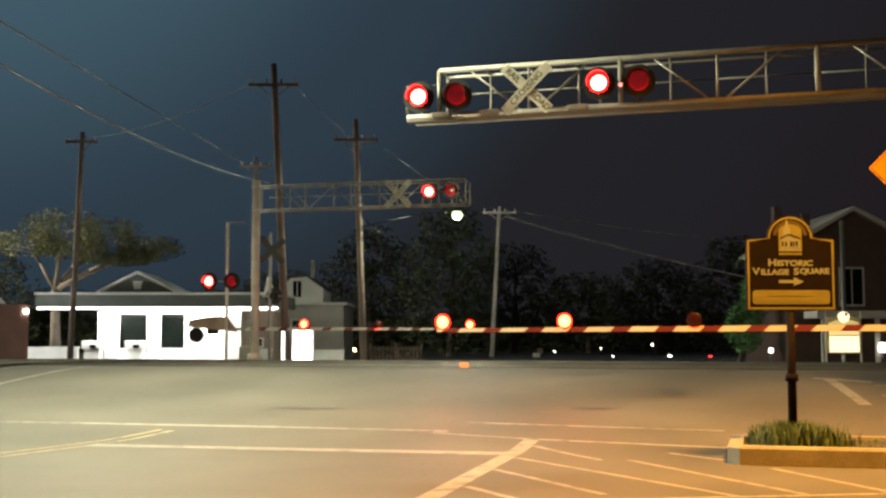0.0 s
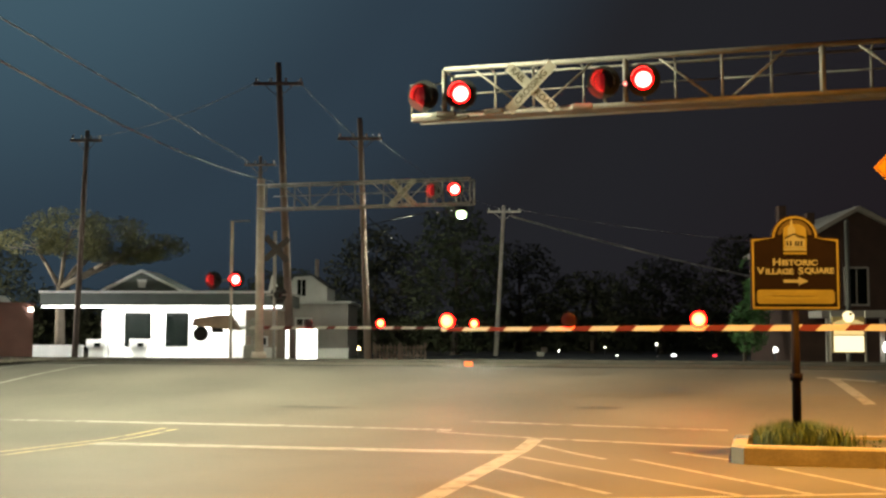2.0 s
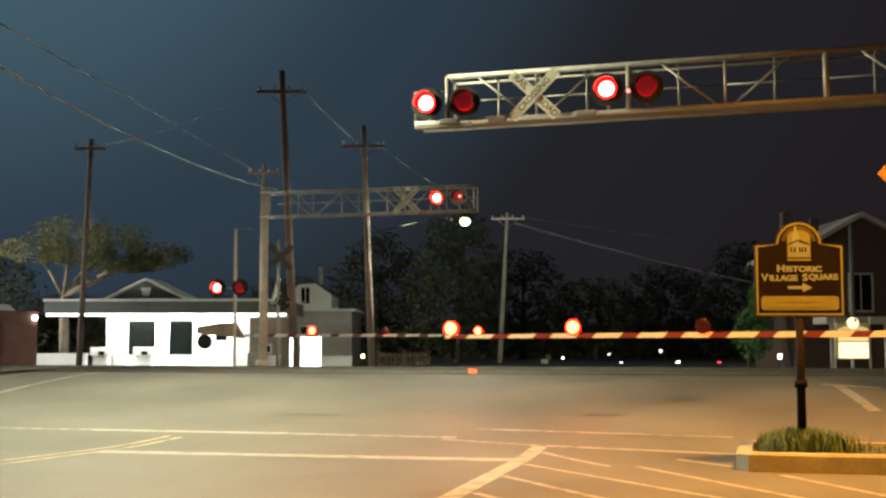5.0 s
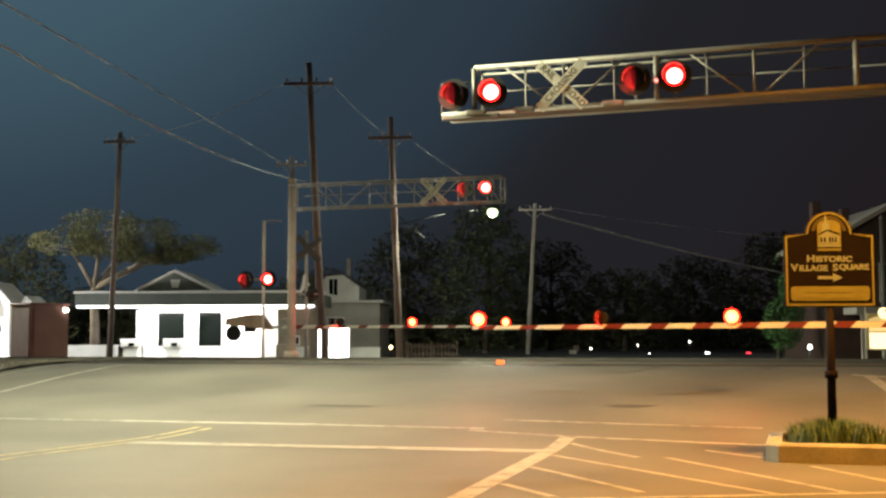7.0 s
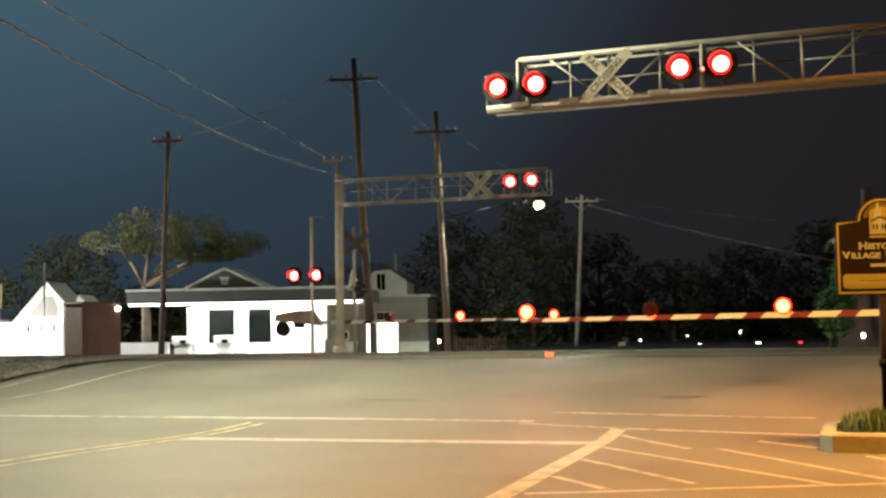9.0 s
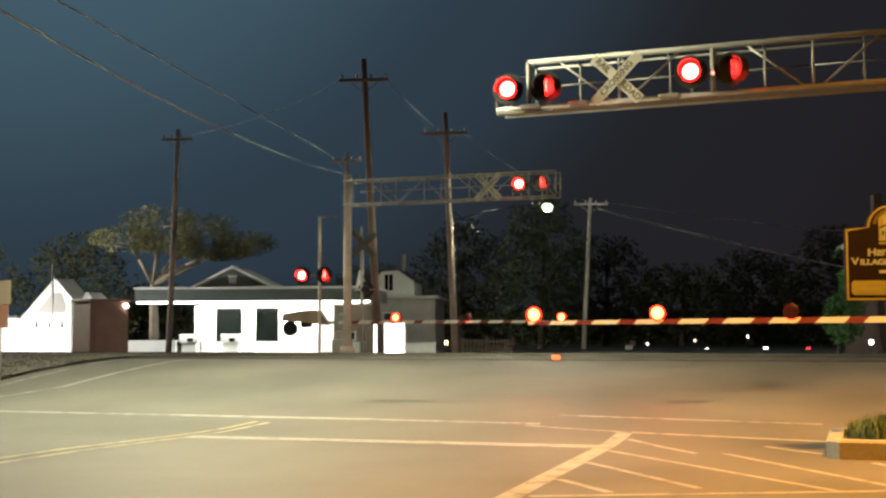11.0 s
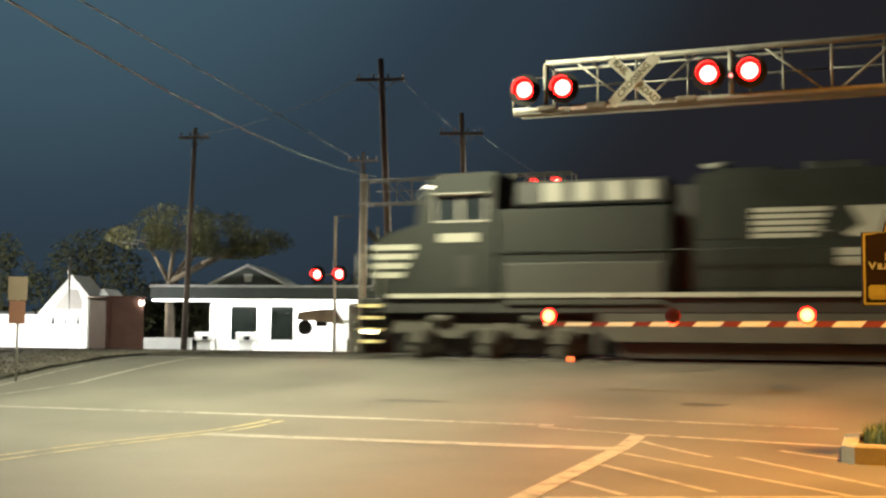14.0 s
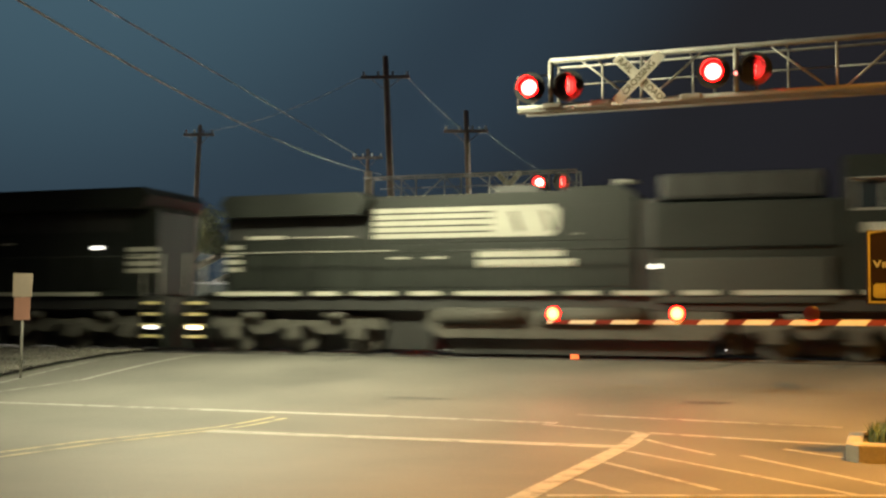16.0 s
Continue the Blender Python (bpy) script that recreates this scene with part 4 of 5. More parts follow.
def low_wall(u0, u1, d, h):
    w = thing("low_wall", at(u0, d, g0), "low white masonry wall", "wall")
    part("wall_body", bx(0, u1 - u0, 0, 0.25, 0, h, 0.015), WALL_WHITE, w)
    part("coping", bx(-0.04, u1 - u0 + 0.04, -0.04, 0.29, h, h + 0.07, 0.015), WALL_WHITE, w)


low_wall(-20.3, -17.7, 57.6, 0.62)
low_wall(-9.72, -8.25, 57.0, 0.52)
low_wall(-6.7, -4.75, 57.0, 0.48)


def picket_fence(u0, u1, d):
    f = thing("picket_fence", at(u0, d, 0.52), "low brown wooden picket fence beside the house", "fence")
    width = u1 - u0
    for z in (0.22, 0.62):
        part("fence_rail", bx(0, width, 0.02, 0.06, z, z + 0.07), FENCE_WOOD, f)
    for k in range(int(width / 0.19)):
        x = 0.03 + 0.19 * k
        part("picket", prism(B(), [(x, 0.05), (x + 0.09, 0.05), (x + 0.09, 0.76), (x + 0.045, 0.84), (x, 0.76)], 0.0, 0.02), FENCE_WOOD, f)
    for x in (0.0, width / 2, width):
        part("fence_post", bx(x - 0.05, x + 0.05, 0.06, 0.16, 0, 0.9, 0.008), FENCE_WOOD, f)


FENCE_WOOD = material("fence_wood", (0.085, 0.058, 0.042), 0.8, vary=0.3, fine=18, coarse=1.5, bump=0.4)
picket_fence(-3.66, -1.1, 60)


def fuel_pump(u, d):
    r = thing("fuel_pump", at(u, d, g0), "white fuel pump under the canopy", "fuel pump", "fuel pumps")
    part("pedestal", bx(0, 0.75, 0, 0.5, 0, 0.55, 0.02), WALL_WHITE, r)
    part("head", bx(-0.12, 0.87, -0.05, 0.55, 0.55, 0.98, 0.03), WALL_WHITE, r)
    part("display", bx(0.3, 0.6, -0.07, -0.05, 0.6, 0.78), GLASS_DARK, r)
    part("hose", rd((0.9, 0.2, 0.8), (0.95, 0.2, 0.15), 0.025, n=6), BLACK, r)


fuel_pump(-17.82, 59.0)
fuel_pump(-15.67, 59.0)
# grey house behind
house = thing("house", at(-9.38, 66, 0.4), "grey clapboard house with a gambrel dormer", "house")
part("wall", bx(0, 3.85, 0, 0.2, 0, 3.15), WALL_GREY, house)
part("wall", bx(3.65, 3.85, 0.2, 7, 0, 3.15), WALL_GREY, house)
part("wall", bx(0, 0.2, 0.2, 7, 0, 3.15), WALL_GREY, house)
for k in range(14):
    part("clapboard", prism(B(), [(0.0, 0.05 + 0.22 * k), (3.85, 0.05 + 0.22 * k), (3.85, 0.24 + 0.22 * k), (0.0, 0.24 + 0.22 * k)], -0.02, -0.004), WALL_GREY, house)
part("cornice", bx(-0.2, 4.05, -0.25, 7.2, 3.15, 3.30, 0.02), TRIM, house)
part("dormer", prism(B(), [(0.35, 3.3), (0.35, 4.05), (0.8, 4.72), (1.75, 4.76), (2.65, 4.15), (2.65, 3.3)], 0.4, 5), TRIM, house)
part("dormer_roof", prism(B(), [(0.25, 4.02), (0.72, 4.74), (1.78, 4.84), (2.78, 4.16), (2.7, 4.08), (1.75, 4.74), (0.8, 4.66), (0.33, 3.98)], 0.3, 5.1), SHINGLE, house)
window(house, 0.98, 1.45, 3.6, 4.5, 0.38)
window(house, 1.0, 1.8, 1.4, 2.3, 0.0)
window(house, 0.2, 0.7, 0.9, 1.5, 0.0)
part("chimney", bx(1.55, 1.77, 4, 4.25, 4.6, 5.9, 0.02), WALL_GREY, house)
porch = glow("porch_bulb", (1.0, 0.7, 0.3), 12)
lantern = thing("porch_lantern", at(-4.46, 60, 1.05), "small lit porch lantern on a post", "lantern")
part("lantern_post", rd((0, 0, -0.5), (0, 0, 0.0), 0.03, n=8), BLACK, lantern)
part("bulb", rd((0, 0, 0.0), (0, 0, 0.16), 0.09, 0.05, n=10), porch, lantern)
part("lantern_cap", rd((0, 0, 0.17), (0, 0, 0.26), 0.14, 0.02, n=10), BLACK, lantern)

# floodlit white building
chapel = thing("white_building", at(-27.85, 55, 0.62), "floodlit white gabled building with low wing", "building")
part("wall", prism(B(), [(3.4, 0), (3.4, 1.6), (5.1, 3.55), (5.85, 2.75), (5.85, 0)], 0, 0.25), WALL_WHITE, chapel)
part("wall", bx(5.6, 5.85, 0.25, 6, 0, 2.7), WALL_WHITE, chapel)
part("wing_wall", bx(-2.5, 3.4, 0.1, 0.35, 0, 1.75), WALL_WHITE, chapel)
part("roof", prism(B(), [(3.2, 1.45), (5.1, 3.66), (6.1, 2.55), (6.1, 2.42), (5.1, 3.52), (3.2, 1.32)], -0.2, 2.2), TRIM, chapel)
part("wing_roof", prism(B(), [(-2.6, 1.75), (3.3, 1.75), (3.3, 1.87), (-2.6, 1.87)], -0.15, 6), SHINGLE, chapel)
part("gable_panel", prism(B(), [(4.15, 2.0), (4.9, 2.95), (5.35, 2.95), (5.6, 2.4), (5.6, 2.0)], -0.02, -0.003), WALL_GREY, chapel)
for x in (4.1, 4.75, 5.35):
    part("wall_bracket", prism(B(), [(x, 1.3), (x + 0.08, 1.7), (x + 0.14, 1.3)], -0.05, 0.0), BLACK, chapel)
part("side_gable", prism(B(), [(5.9, 2.6), (6.2, 3.05), (6.55, 2.7), (6.2, 2.6)], 1.0, 3), WALL_WHITE, chapel)
p = VIEW @ Vector((-24.0, 50.5, 0))
q = VIEW @ Vector((-24.0, 55.0, 0))
lamp("flood_lamp", "AREA", (p.x, p.y, 0.8), (q.x, q.y, 1.6), 1300, (1.0, 1.0, 0.94), (7.0, 0.4))

# signal cabinet, roadside signs, posts
cabinet = thing("signal_cabinet", at(-16.70, 44.7, 0.74, 45), "brown steel railway signal cabinet with a small lamp", "cabinet")
part("body", bx(-0.78, 0.78, -0.78, 0.78, 0, 2.1, 0.02), BROWN_METAL, cabinet)
part("roof", bx(-0.84, 0.84, -0.84, 0.84, 2.1, 2.2, 0.02), BROWN_METAL, cabinet)
part("door", bx(0.78, 0.81, -0.6, 0.6, 0.08, 2.0, 0.01), BROWN_METAL, cabinet)
part("door_handle", bx(0.81, 0.85, -0.45, -0.40, 0.9, 1.2, 0.01), DULL_ALU, cabinet)
part("door", bx(-0.6, 0.6, -0.81, -0.78, 0.08, 2.0, 0.01), BROWN_METAL, cabinet)
part("cabinet_lamp", rd((0.62, -0.78, 1.94), (0.62, -0.92, 1.94), 0.09, n=12), glow("cabinet_bulb", (1.0, 0.95, 0.8), 8), cabinet)

panel = thing("lit_panel", at(-5.55, 43.6, 0.70), "bright white illuminated panel cabinet", "illuminated sign")
part("panel_frame", bx(0, 0.80, 0, 0.3, 0, 1.32, 0.04), WALL_WHITE, panel)
part("panel_face", bx(0.04, 0.76, -0.02, 0.0, 0.05, 1.27, 0.006), glow("panel_glow", (1.0, 0.97, 0.95), 6), panel)
part("panel_cap", bx(-0.03, 0.83, -0.03, 0.33, 1.32, 1.37, 0.015), TRIM, panel)
strip = thing("light_bollard", at(-5.98, 44.0, 0.70), "slim white lit bollard", "bollard")
part("bollard_body", bx(0, 0.11, 0, 0.11, 0, 1.22, 0.02), glow("bollard_glow", (1.0, 0.98, 0.92), 3), strip)
part("bollard_cap", bx(-0.02, 0.13, -0.02, 0.13, 1.22, 1.26, 0.01), TRIM, strip)


def marker_sign(u, d, z0, z1, w, base, label, mat, back=None):
    r = thing("roadside_sign", at(u, d, base), label, "sign")
    part("sign_post", rd((0, 0.03, 0), (0, 0.03, z1 - base), 0.03, n=8), DULL_ALU, r)
    part("sign_plate", bx(-w / 2, w / 2, -0.012, 0.0, z0 - base, z1 - base, 0.004), mat, r)
    return r


ORANGE_SIGN = material("orange_sign", (0.30, 0.15, 0.11), 0.5, vary=0.15)
PALE_SIGN = material("pale_sign", (0.30, 0.24, 0.19), 0.5, vary=0.15)
sgn = marker_sign(-12.04, 26, 2.28, 2.82, 0.46, height(22) - 0.02, "weathered orange object marker on a thin post", PALE_SIGN)
part("sign_plate", bx(-0.19, 0.19, -0.012, 0.0, 1.75 - height(22) + 0.02, 2.27 - height(22) + 0.02, 0.004), ORANGE_SIGN, sgn)
tall = thing("thin_post", at(-21.68, 52, 0.58), "thin grey steel post beside the white building", "post")
part("shaft", rd((0, 0, 0), (0, 0, 4.35), 0.055, n=10), DULL_ALU, tall)
part("cap", rd((0, 0, 4.35), (0, 0, 4.41), 0.07, 0.03, n=10), DULL_ALU, tall)
part("base_plate", bx(-0.12, 0.12, -0.12, 0.12, 0, 0.03, 0.008), DULL_ALU, tall)


# ---- utility poles and wires ----
def utility_pole(u, d, base, top, lean, r, mat, arm=None, group="utility poles"):
    p = VIEW @ Vector((u, d, 0))
    r0 = thing("utility_pole", at(u, d, base), "weathered wooden utility pole", "utility pole", group)
    h = top - base
    part("shaft", rd((0, 0, 0), (lean, 0, h), r, r * 0.68, n=14), mat, r0)
    if arm:
        z, a, b = arm
        lx = lean * (z - base) / h
        part("crossarm", bx(a, b, -0.14, -0.02, z - base - 0.06, z - base + 0.06, 0.01), mat, r0)
        for k in range(4):
            x = a + 0.1 + (b - a - 0.2) * k / 3
            part("insulator", rd((x, -0.08, z - base + 0.06), (x, -0.08, z - base + 0.22), 0.035, 0.05, n=8), TRIM, r0)
        for s in (-1, 1):
            part("arm_brace", rd((lx, -0.1, z - base - 0.55), (lx + s * (b - a) * 0.3, -0.1, z - base - 0.05), 0.015, n=6), mat, r0)
    return r0


utility_pole(-16.3, 52, 0.64, 10.8, 0.32, 0.14, WOOD_POLE, (10.35, -0.4, 1.0))
utility_pole(-6.05, 46, 0.74, 12.45, -0.62, 0.17, WOOD_POLE, (11.6, -1.57, 0.38))
WOOD_DARK = material("dark_arm", (0.03, 0.03, 0.028), 0.8, vary=0.3)
p3 = utility_pole(-3.32, 50, 0.64, 11.0, -0.42, 0.16, WOOD_POLE, (10.1, -1.35, 0.53))
utility_pole(2.94, 72, 0.55, 9.75, 0.52, 0.15, PALE_LIT_POLE, (9.36, -0.5, 1.55))
part("lamp_arm", rod(rod(B(), (-0.05, -0.1, 5.75), (1.9, -0.1, 6.2), 0.02, n=8), (1.9, -0.1, 6.2), (3.75, -0.1, 6.42), 0.02, n=8), WOOD_DARK, p3)
part("lamp_brace", rd((-0.05, -0.1, 6.1), (1.0, -0.1, 5.2), 0.02, n=6), WOOD_DARK, p3)
part("lamp_head", rd((3.6, -0.1, 6.42), (4.15, -0.1, 6.40), 0.09, 0.14, n=14), WOOD_DARK, p3)
part("lamp_globe", rod(rod(B(), (3.92, -0.1, 6.24), (3.92, -0.1, 6.08), 0.24, 0.15, n=18), (3.92, -0.1, 6.38), (3.92, -0.1, 6.24), 0.17, 0.24, n=18), glow("far_globe", (0.72, 1.0, 0.50), 3.4), p3, "lit globe of the street lamp")


def wire(a, b, sag, r=0.012, name="overhead_wire"):
    cu = bpy.data.curves.new(name, "CURVE")
    cu.dimensions, cu.bevel_depth, cu.bevel_resolution = "3D", r, 1
    sp = cu.splines.new("POLY")
    n = 24
    sp.points.add(n)
    for i in range(n + 1):
        k = i / n
        q = Vector(a).lerp(Vector(b), k)
        sp.points[i].co = (q.x, q.y, q.z - sag * 4 * k * (1 - k), 1)
    ob = bpy.data.objects.new(name, cu)
    me = bpy.data.meshes.new_from_object(ob)
    bpy.data.objects.remove(ob)
    me.materials.append(CABLE)
    ob = new(name, me)
    return tagged(ob, "grey overhead wire between utility poles", "wire", "overhead wires")


def vp(u, d, z):
    q = VIEW @ Vector((u, d, 0))
    return (q.x, q.y, z)


utility_pole(-11.5, 11.9, 0.0, 9.6, 0, 0.15, WOOD_POLE, (8.9, -0.8, 0.8))
utility_pole(-9.55, 60, 0.55, 10.9, 0, 0.13, WOOD_POLE, (10.45, -0.8, 0.8))
wire(vp(-11.2, 11.9, 8.5), vp(-8.85, 60, 9.6), 0.9, 0.026)
wire(vp(-11.7, 11.9, 9.0), vp(-10.1, 60, 10.6), 0.0, 0.022)
wire(vp(-5.9, 46, 11.75), vp(-3.9, 50, 10.2), 0.1)
wire(vp(-16.2, 52, 10.45), vp(-7.4, 46, 11.75), 0.4)
wire(vp(-3.2, 50, 10.3), vp(3.4, 72, 9.55), 0.5, 0.008)
wire(vp(3.9, 72, 9.1), vp(34, 80, 3.6), 0.6, 0.06)
wire(vp(4.3, 72, 9.5), vp(34, 80, 7.6), 0.6, 0.02)


def street_lamp(base, head, reach, bulb, label):
    r = thing("street_lamp", pose(*base), label, "street lamp", "street lamps")
    h = head[2] - base[2]
    hx, hy = head[0] - base[0], head[1] - base[1]
    part("shaft", rd((0, 0, 0), (0, 0, h - 0.5), 0.11, 0.07, n=14), DULL_ALU, r)
    part("arm", rod(rod(B(), (0, 0, h - 0.5), (hx * 0.3, hy * 0.3, h), 0.05, n=10), (hx * 0.3, hy * 0.3, h), (hx * 0.92, hy * 0.92, h + 0.1), 0.04, n=10), DULL_ALU, r)
    part("lamp_head", bx(hx - 0.18, hx + 0.18, hy - 0.14, hy + 0.14, h + 0.02, h + 0.16, 0.04), DULL_ALU, r)
    part("bulb", bx(hx - 0.12, hx + 0.12, hy - 0.09, hy + 0.09, h - 0.02, h + 0.02, 0.01), bulb, r)


street_lamp((-19.0, 17.6, 0.1), WHITE_LAMP, 6, glow("white_bulb", (1.0, 0.98, 0.8), 20), "grey street lamp with a long arm, lit white")
street_lamp((-57.0, 49.0, 0.6), SIDE_LAMP, 3, glow("side_bulb", (1.0, 0.95, 0.8), 20), "grey street lamp beside the white building")
street_lamp((5.6, 11.4, 0), SODIUM_LAMP, 2, glow("sodium_bulb", (1.0, 0.55, 0.15), 20), "grey street lamp lit orange")


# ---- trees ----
# lit leaf copy: the street tree's lamplight is put into this colour
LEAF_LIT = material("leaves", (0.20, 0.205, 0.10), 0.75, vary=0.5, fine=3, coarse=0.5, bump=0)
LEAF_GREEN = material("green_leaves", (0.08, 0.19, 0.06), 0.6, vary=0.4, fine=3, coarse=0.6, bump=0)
# darker copies: trees in the dark, and the one below the far lamp
LEAF_UNLIT = material("unlit_leaves", (0.040, 0.046, 0.022), 0.9, vary=0.5, fine=3, coarse=0.5, bump=0)
LEAF_HALF_LIT = material("half_lit_leaves", (0.065, 0.085, 0.04), 0.9, vary=0.4, fine=3, coarse=0.5, bump=0)
BARK = material("bark", (0.20, 0.17, 0.14), 0.9, vary=0.4, fine=14, coarse=1.5, bump=0.8)
DARK_BARK = material("dark_bark", (0.06, 0.05, 0.04), 0.9, vary=0.4, fine=14, coarse=1.5, bump=0.8)


def tree(m, trunk_h, r, clumps, leaves, leaf, leaf_mat, bark, label, seed, limbs=True):
    """clumps: (x, z, half width, half height, half depth) of the crown's lobes."""
    rng = random.Random(seed)
    root = thing("tree", m, label, "tree")
    bm = B()
    fork = Vector((rng.uniform(-0.2, 0.2), 0, trunk_h))
    rod(bm, (0, 0, 0), fork, r, r * 0.72, n=12)
    rod(bm, (0, 0, 0), (0, 0, 0.25), r * 1.5, r, n=12)
    if limbs:
        for x, z, w, h, dep in clumps:
            mid = fork.lerp(Vector((x, rng.uniform(-dep, dep) * 0.3, z - h * 0.4)), 0.55) + Vector((0, 0, 0.2))
            end = Vector((x, rng.uniform(-dep, dep) * 0.4, z))
            rod(bm, fork, mid, r * 0.5, r * 0.32, n=8)
            rod(bm, mid, end, r * 0.32, r * 0.08, n=7)
            for k in range(4):
                tip = end + Vector((rng.uniform(-w, w) * 0.8, rng.uniform(-dep, dep) * 0.6, rng.uniform(-h, h) * 0.6))
                rod(bm, mid.lerp(end, 0.4 + 0.15 * k), tip, r * 0.14, r * 0.04, n=5)
    part("trunk", bm, bark, root)
    verts, faces = [], []
    for i in range(leaves):
        x, z, w, h, dep = clumps[rng.randrange(len(clumps))]
        q = Vector((rng.gauss(0, 1), rng.gauss(0, 1), rng.gauss(0, 1))).normalized() * rng.random() ** 0.4
        c = Vector((x + q.x * w, q.y * dep, z + q.z * h))
        if noise.noise(c * 0.9 + Vector((seed, 0, 0))) < -0.12:
            continue
        a = Vector((rng.gauss(0, 1), rng.gauss(0, 1), rng.gauss(0, 0.6))).normalized() * leaf * rng.uniform(0.6, 1.3)
        b = a.orthogonal().normalized() * leaf * rng.uniform(0.25, 0.5)
        k = len(verts)
        verts += [c - a, c + b, c + a, c - b]
        faces.append((k, k + 1, k + 2, k + 3))
    me = bpy.data.meshes.new("crown")
    me.from_pydata([tuple(v) for v in verts], [], faces)
    me.materials.append(leaf_mat)
    crown = new("crown", me)
    crown.parent = root
    crown["kind"] = "stuff"
    return root


tree(at(-21.5, 66, 0.5), 3.9, 0.30, [(-1.7, 6.5, 2.2, 0.8, 2.0), (0.4, 7.4, 2.6, 1.1, 2.2), (2.6, 7.0, 2.6, 1.0, 2.2), (4.9, 6.2, 2.4, 0.8, 2.0), (1.4, 6.1, 2.8, 0.6, 2.0), (3.4, 5.7, 2.4, 0.5, 1.6)], 17000, 0.10, LEAF_LIT, BARK, "spreading street tree with thin crown in a lamplit leaf tone", 3)
tree(at(13.0, 52, 0.55), 1.0, 0.10, [(0.2, 1.6, 0.9, 1.2, 0.8), (0.8, 3.0, 0.8, 1.2, 0.7), (0.4, 4.0, 0.6, 0.8, 0.6)], 5000, 0.10, LEAF_GREEN, DARK_BARK, "bright green shrub beside the road", 5, False)
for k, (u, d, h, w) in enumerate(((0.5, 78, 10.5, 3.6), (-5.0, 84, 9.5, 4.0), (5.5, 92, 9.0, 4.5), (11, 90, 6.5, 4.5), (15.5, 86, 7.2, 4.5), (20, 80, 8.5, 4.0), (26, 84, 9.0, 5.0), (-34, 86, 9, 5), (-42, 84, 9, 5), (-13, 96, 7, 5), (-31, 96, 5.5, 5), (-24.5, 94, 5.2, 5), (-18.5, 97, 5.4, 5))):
    tree(at(u, d, 0.5), h * 0.35, 0.28, [(-w * 0.45, h * 0.5, w * 0.6, h * 0.28, w * 0.5), (w * 0.4, h * 0.52, w * 0.6, h * 0.27, w * 0.5), (0, h * 0.78, w * 0.65, h * 0.2, w * 0.5), (0, h * 0.22, w * 1.0, h * 0.22, w * 0.5)], 7000, 0.19, LEAF_HALF_LIT if k == 0 else LEAF_UNLIT, DARK_BARK, "dark full-crowned tree behind the crossing", 20 + k)



def far_woods():
    """An added low dark belt of trees that closes the view and darkens the horizon."""
    rng = random.Random(77)
    verts, faces = [], []
    for i in range(16000):
        u = rng.uniform(-62, 60)
        top = 3.4 + 1.5 * noise.noise((u * 0.16, 3.0, 0)) + 0.8 * noise.noise((u * 0.6, 7.0, 0))
        c = VIEW @ Vector((u, 104 + rng.uniform(-2, 2), 0.3 + top * rng.random() ** 0.8))
        a = Vector((rng.gauss(0, 1), rng.gauss(0, 0.4), rng.gauss(0, 1))).normalized() * rng.uniform(0.25, 0.5)
        b = a.orthogonal().normalized() * rng.uniform(0.15, 0.3)
        k = len(verts)
        verts += [c - a, c + b, c + a, c - b]
        faces.append((k, k + 1, k + 2, k + 3))
    me = bpy.data.meshes.new("far_woods")
    me.from_pydata([tuple(v) for v in verts], [], faces)
    me.materials.append(LEAF_UNLIT)
    tagged(new("far_woods", me), "added dark belt of leaves filling the strip above the horizon", "woods", kind="stuff")


far_woods()

# house and illuminated sign on the sign's side of the road
brick_house = thing("house", at(14.6, 50, 0.1), "dark brick house with pale gable trim", "house")
part("wall", prism(B(), [(0.2, 0), (0.2, 5.6), (2.75, 7.0), (5.6, 5.5), (5.6, 0)], 0, 0.3), BRICK_WALL, brick_house)
part("wall", bx(0.2, 0.5, 0.3, 8, 0, 5.4), BRICK_WALL, brick_house)
part("roof_trim", prism(B(), [(-0.1, 5.35), (2.75, 6.95), (5.9, 5.3), (5.9, 5.5), (2.75, 7.15), (-0.1, 5.55)], -0.3, 8), WALL_GREY, brick_house)
window(brick_house, 2.2, 3.1, 3.0, 4.5, 0.0, WALL_GREY)
part("porch_roof", bx(0.6, 5.8, -1.8, 0, 2.4, 2.7, 0.03), WALL_GREY, brick_house)
for x in (0.8, 3.0):
    part("porch_post", bx(x, x + 0.16, -1.75, -1.6, 0, 2.4), WALL_GREY, brick_house)
part("chimney", bx(0.0, 0.35, 2, 2.5, 4, 7.4, 0.02), BRICK_WALL, brick_house)
part("chimney", bx(1.55, 1.9, 3, 3.4, 5.5, 7.2, 0.02), BRICK_WALL, brick_house)

lamp_post = thing("lamp_post", at(13.52, 40, 0.55), "slim dark steel post beside the notice board", "post")
part("shaft", rd((0, 0, 0), (0, 0, 5.0), 0.09, 0.07, n=12), DARK_STEEL, lamp_post)
part("cap", rd((0, 0, 5.0), (0, 0, 5.12), 0.11, 0.04, n=12), DARK_STEEL, lamp_post)
part("base_plate", bx(-0.2, 0.2, -0.2, 0.2, 0, 0.05, 0.01), DARK_STEEL, lamp_post)

board = thing("notice_board", at(11.62, 36, 0.9), "brightly lit notice board with rounded crest", "illuminated sign")
BOARD_CREAM = material("board_cream", (0.55, 0.42, 0.20), 0.5, vary=0.15)
part("board_post", rd((0.55, 0.12, 0), (0.55, 0.12, 0.35), 0.06, n=8), DULL_ALU, board)
for x in (0.0, 1.06):
    part("board_post", rd((x, 0.05, 0), (x, 0.05, 1.58), 0.035, 0.02, n=8), SIGN_WHITE, board)
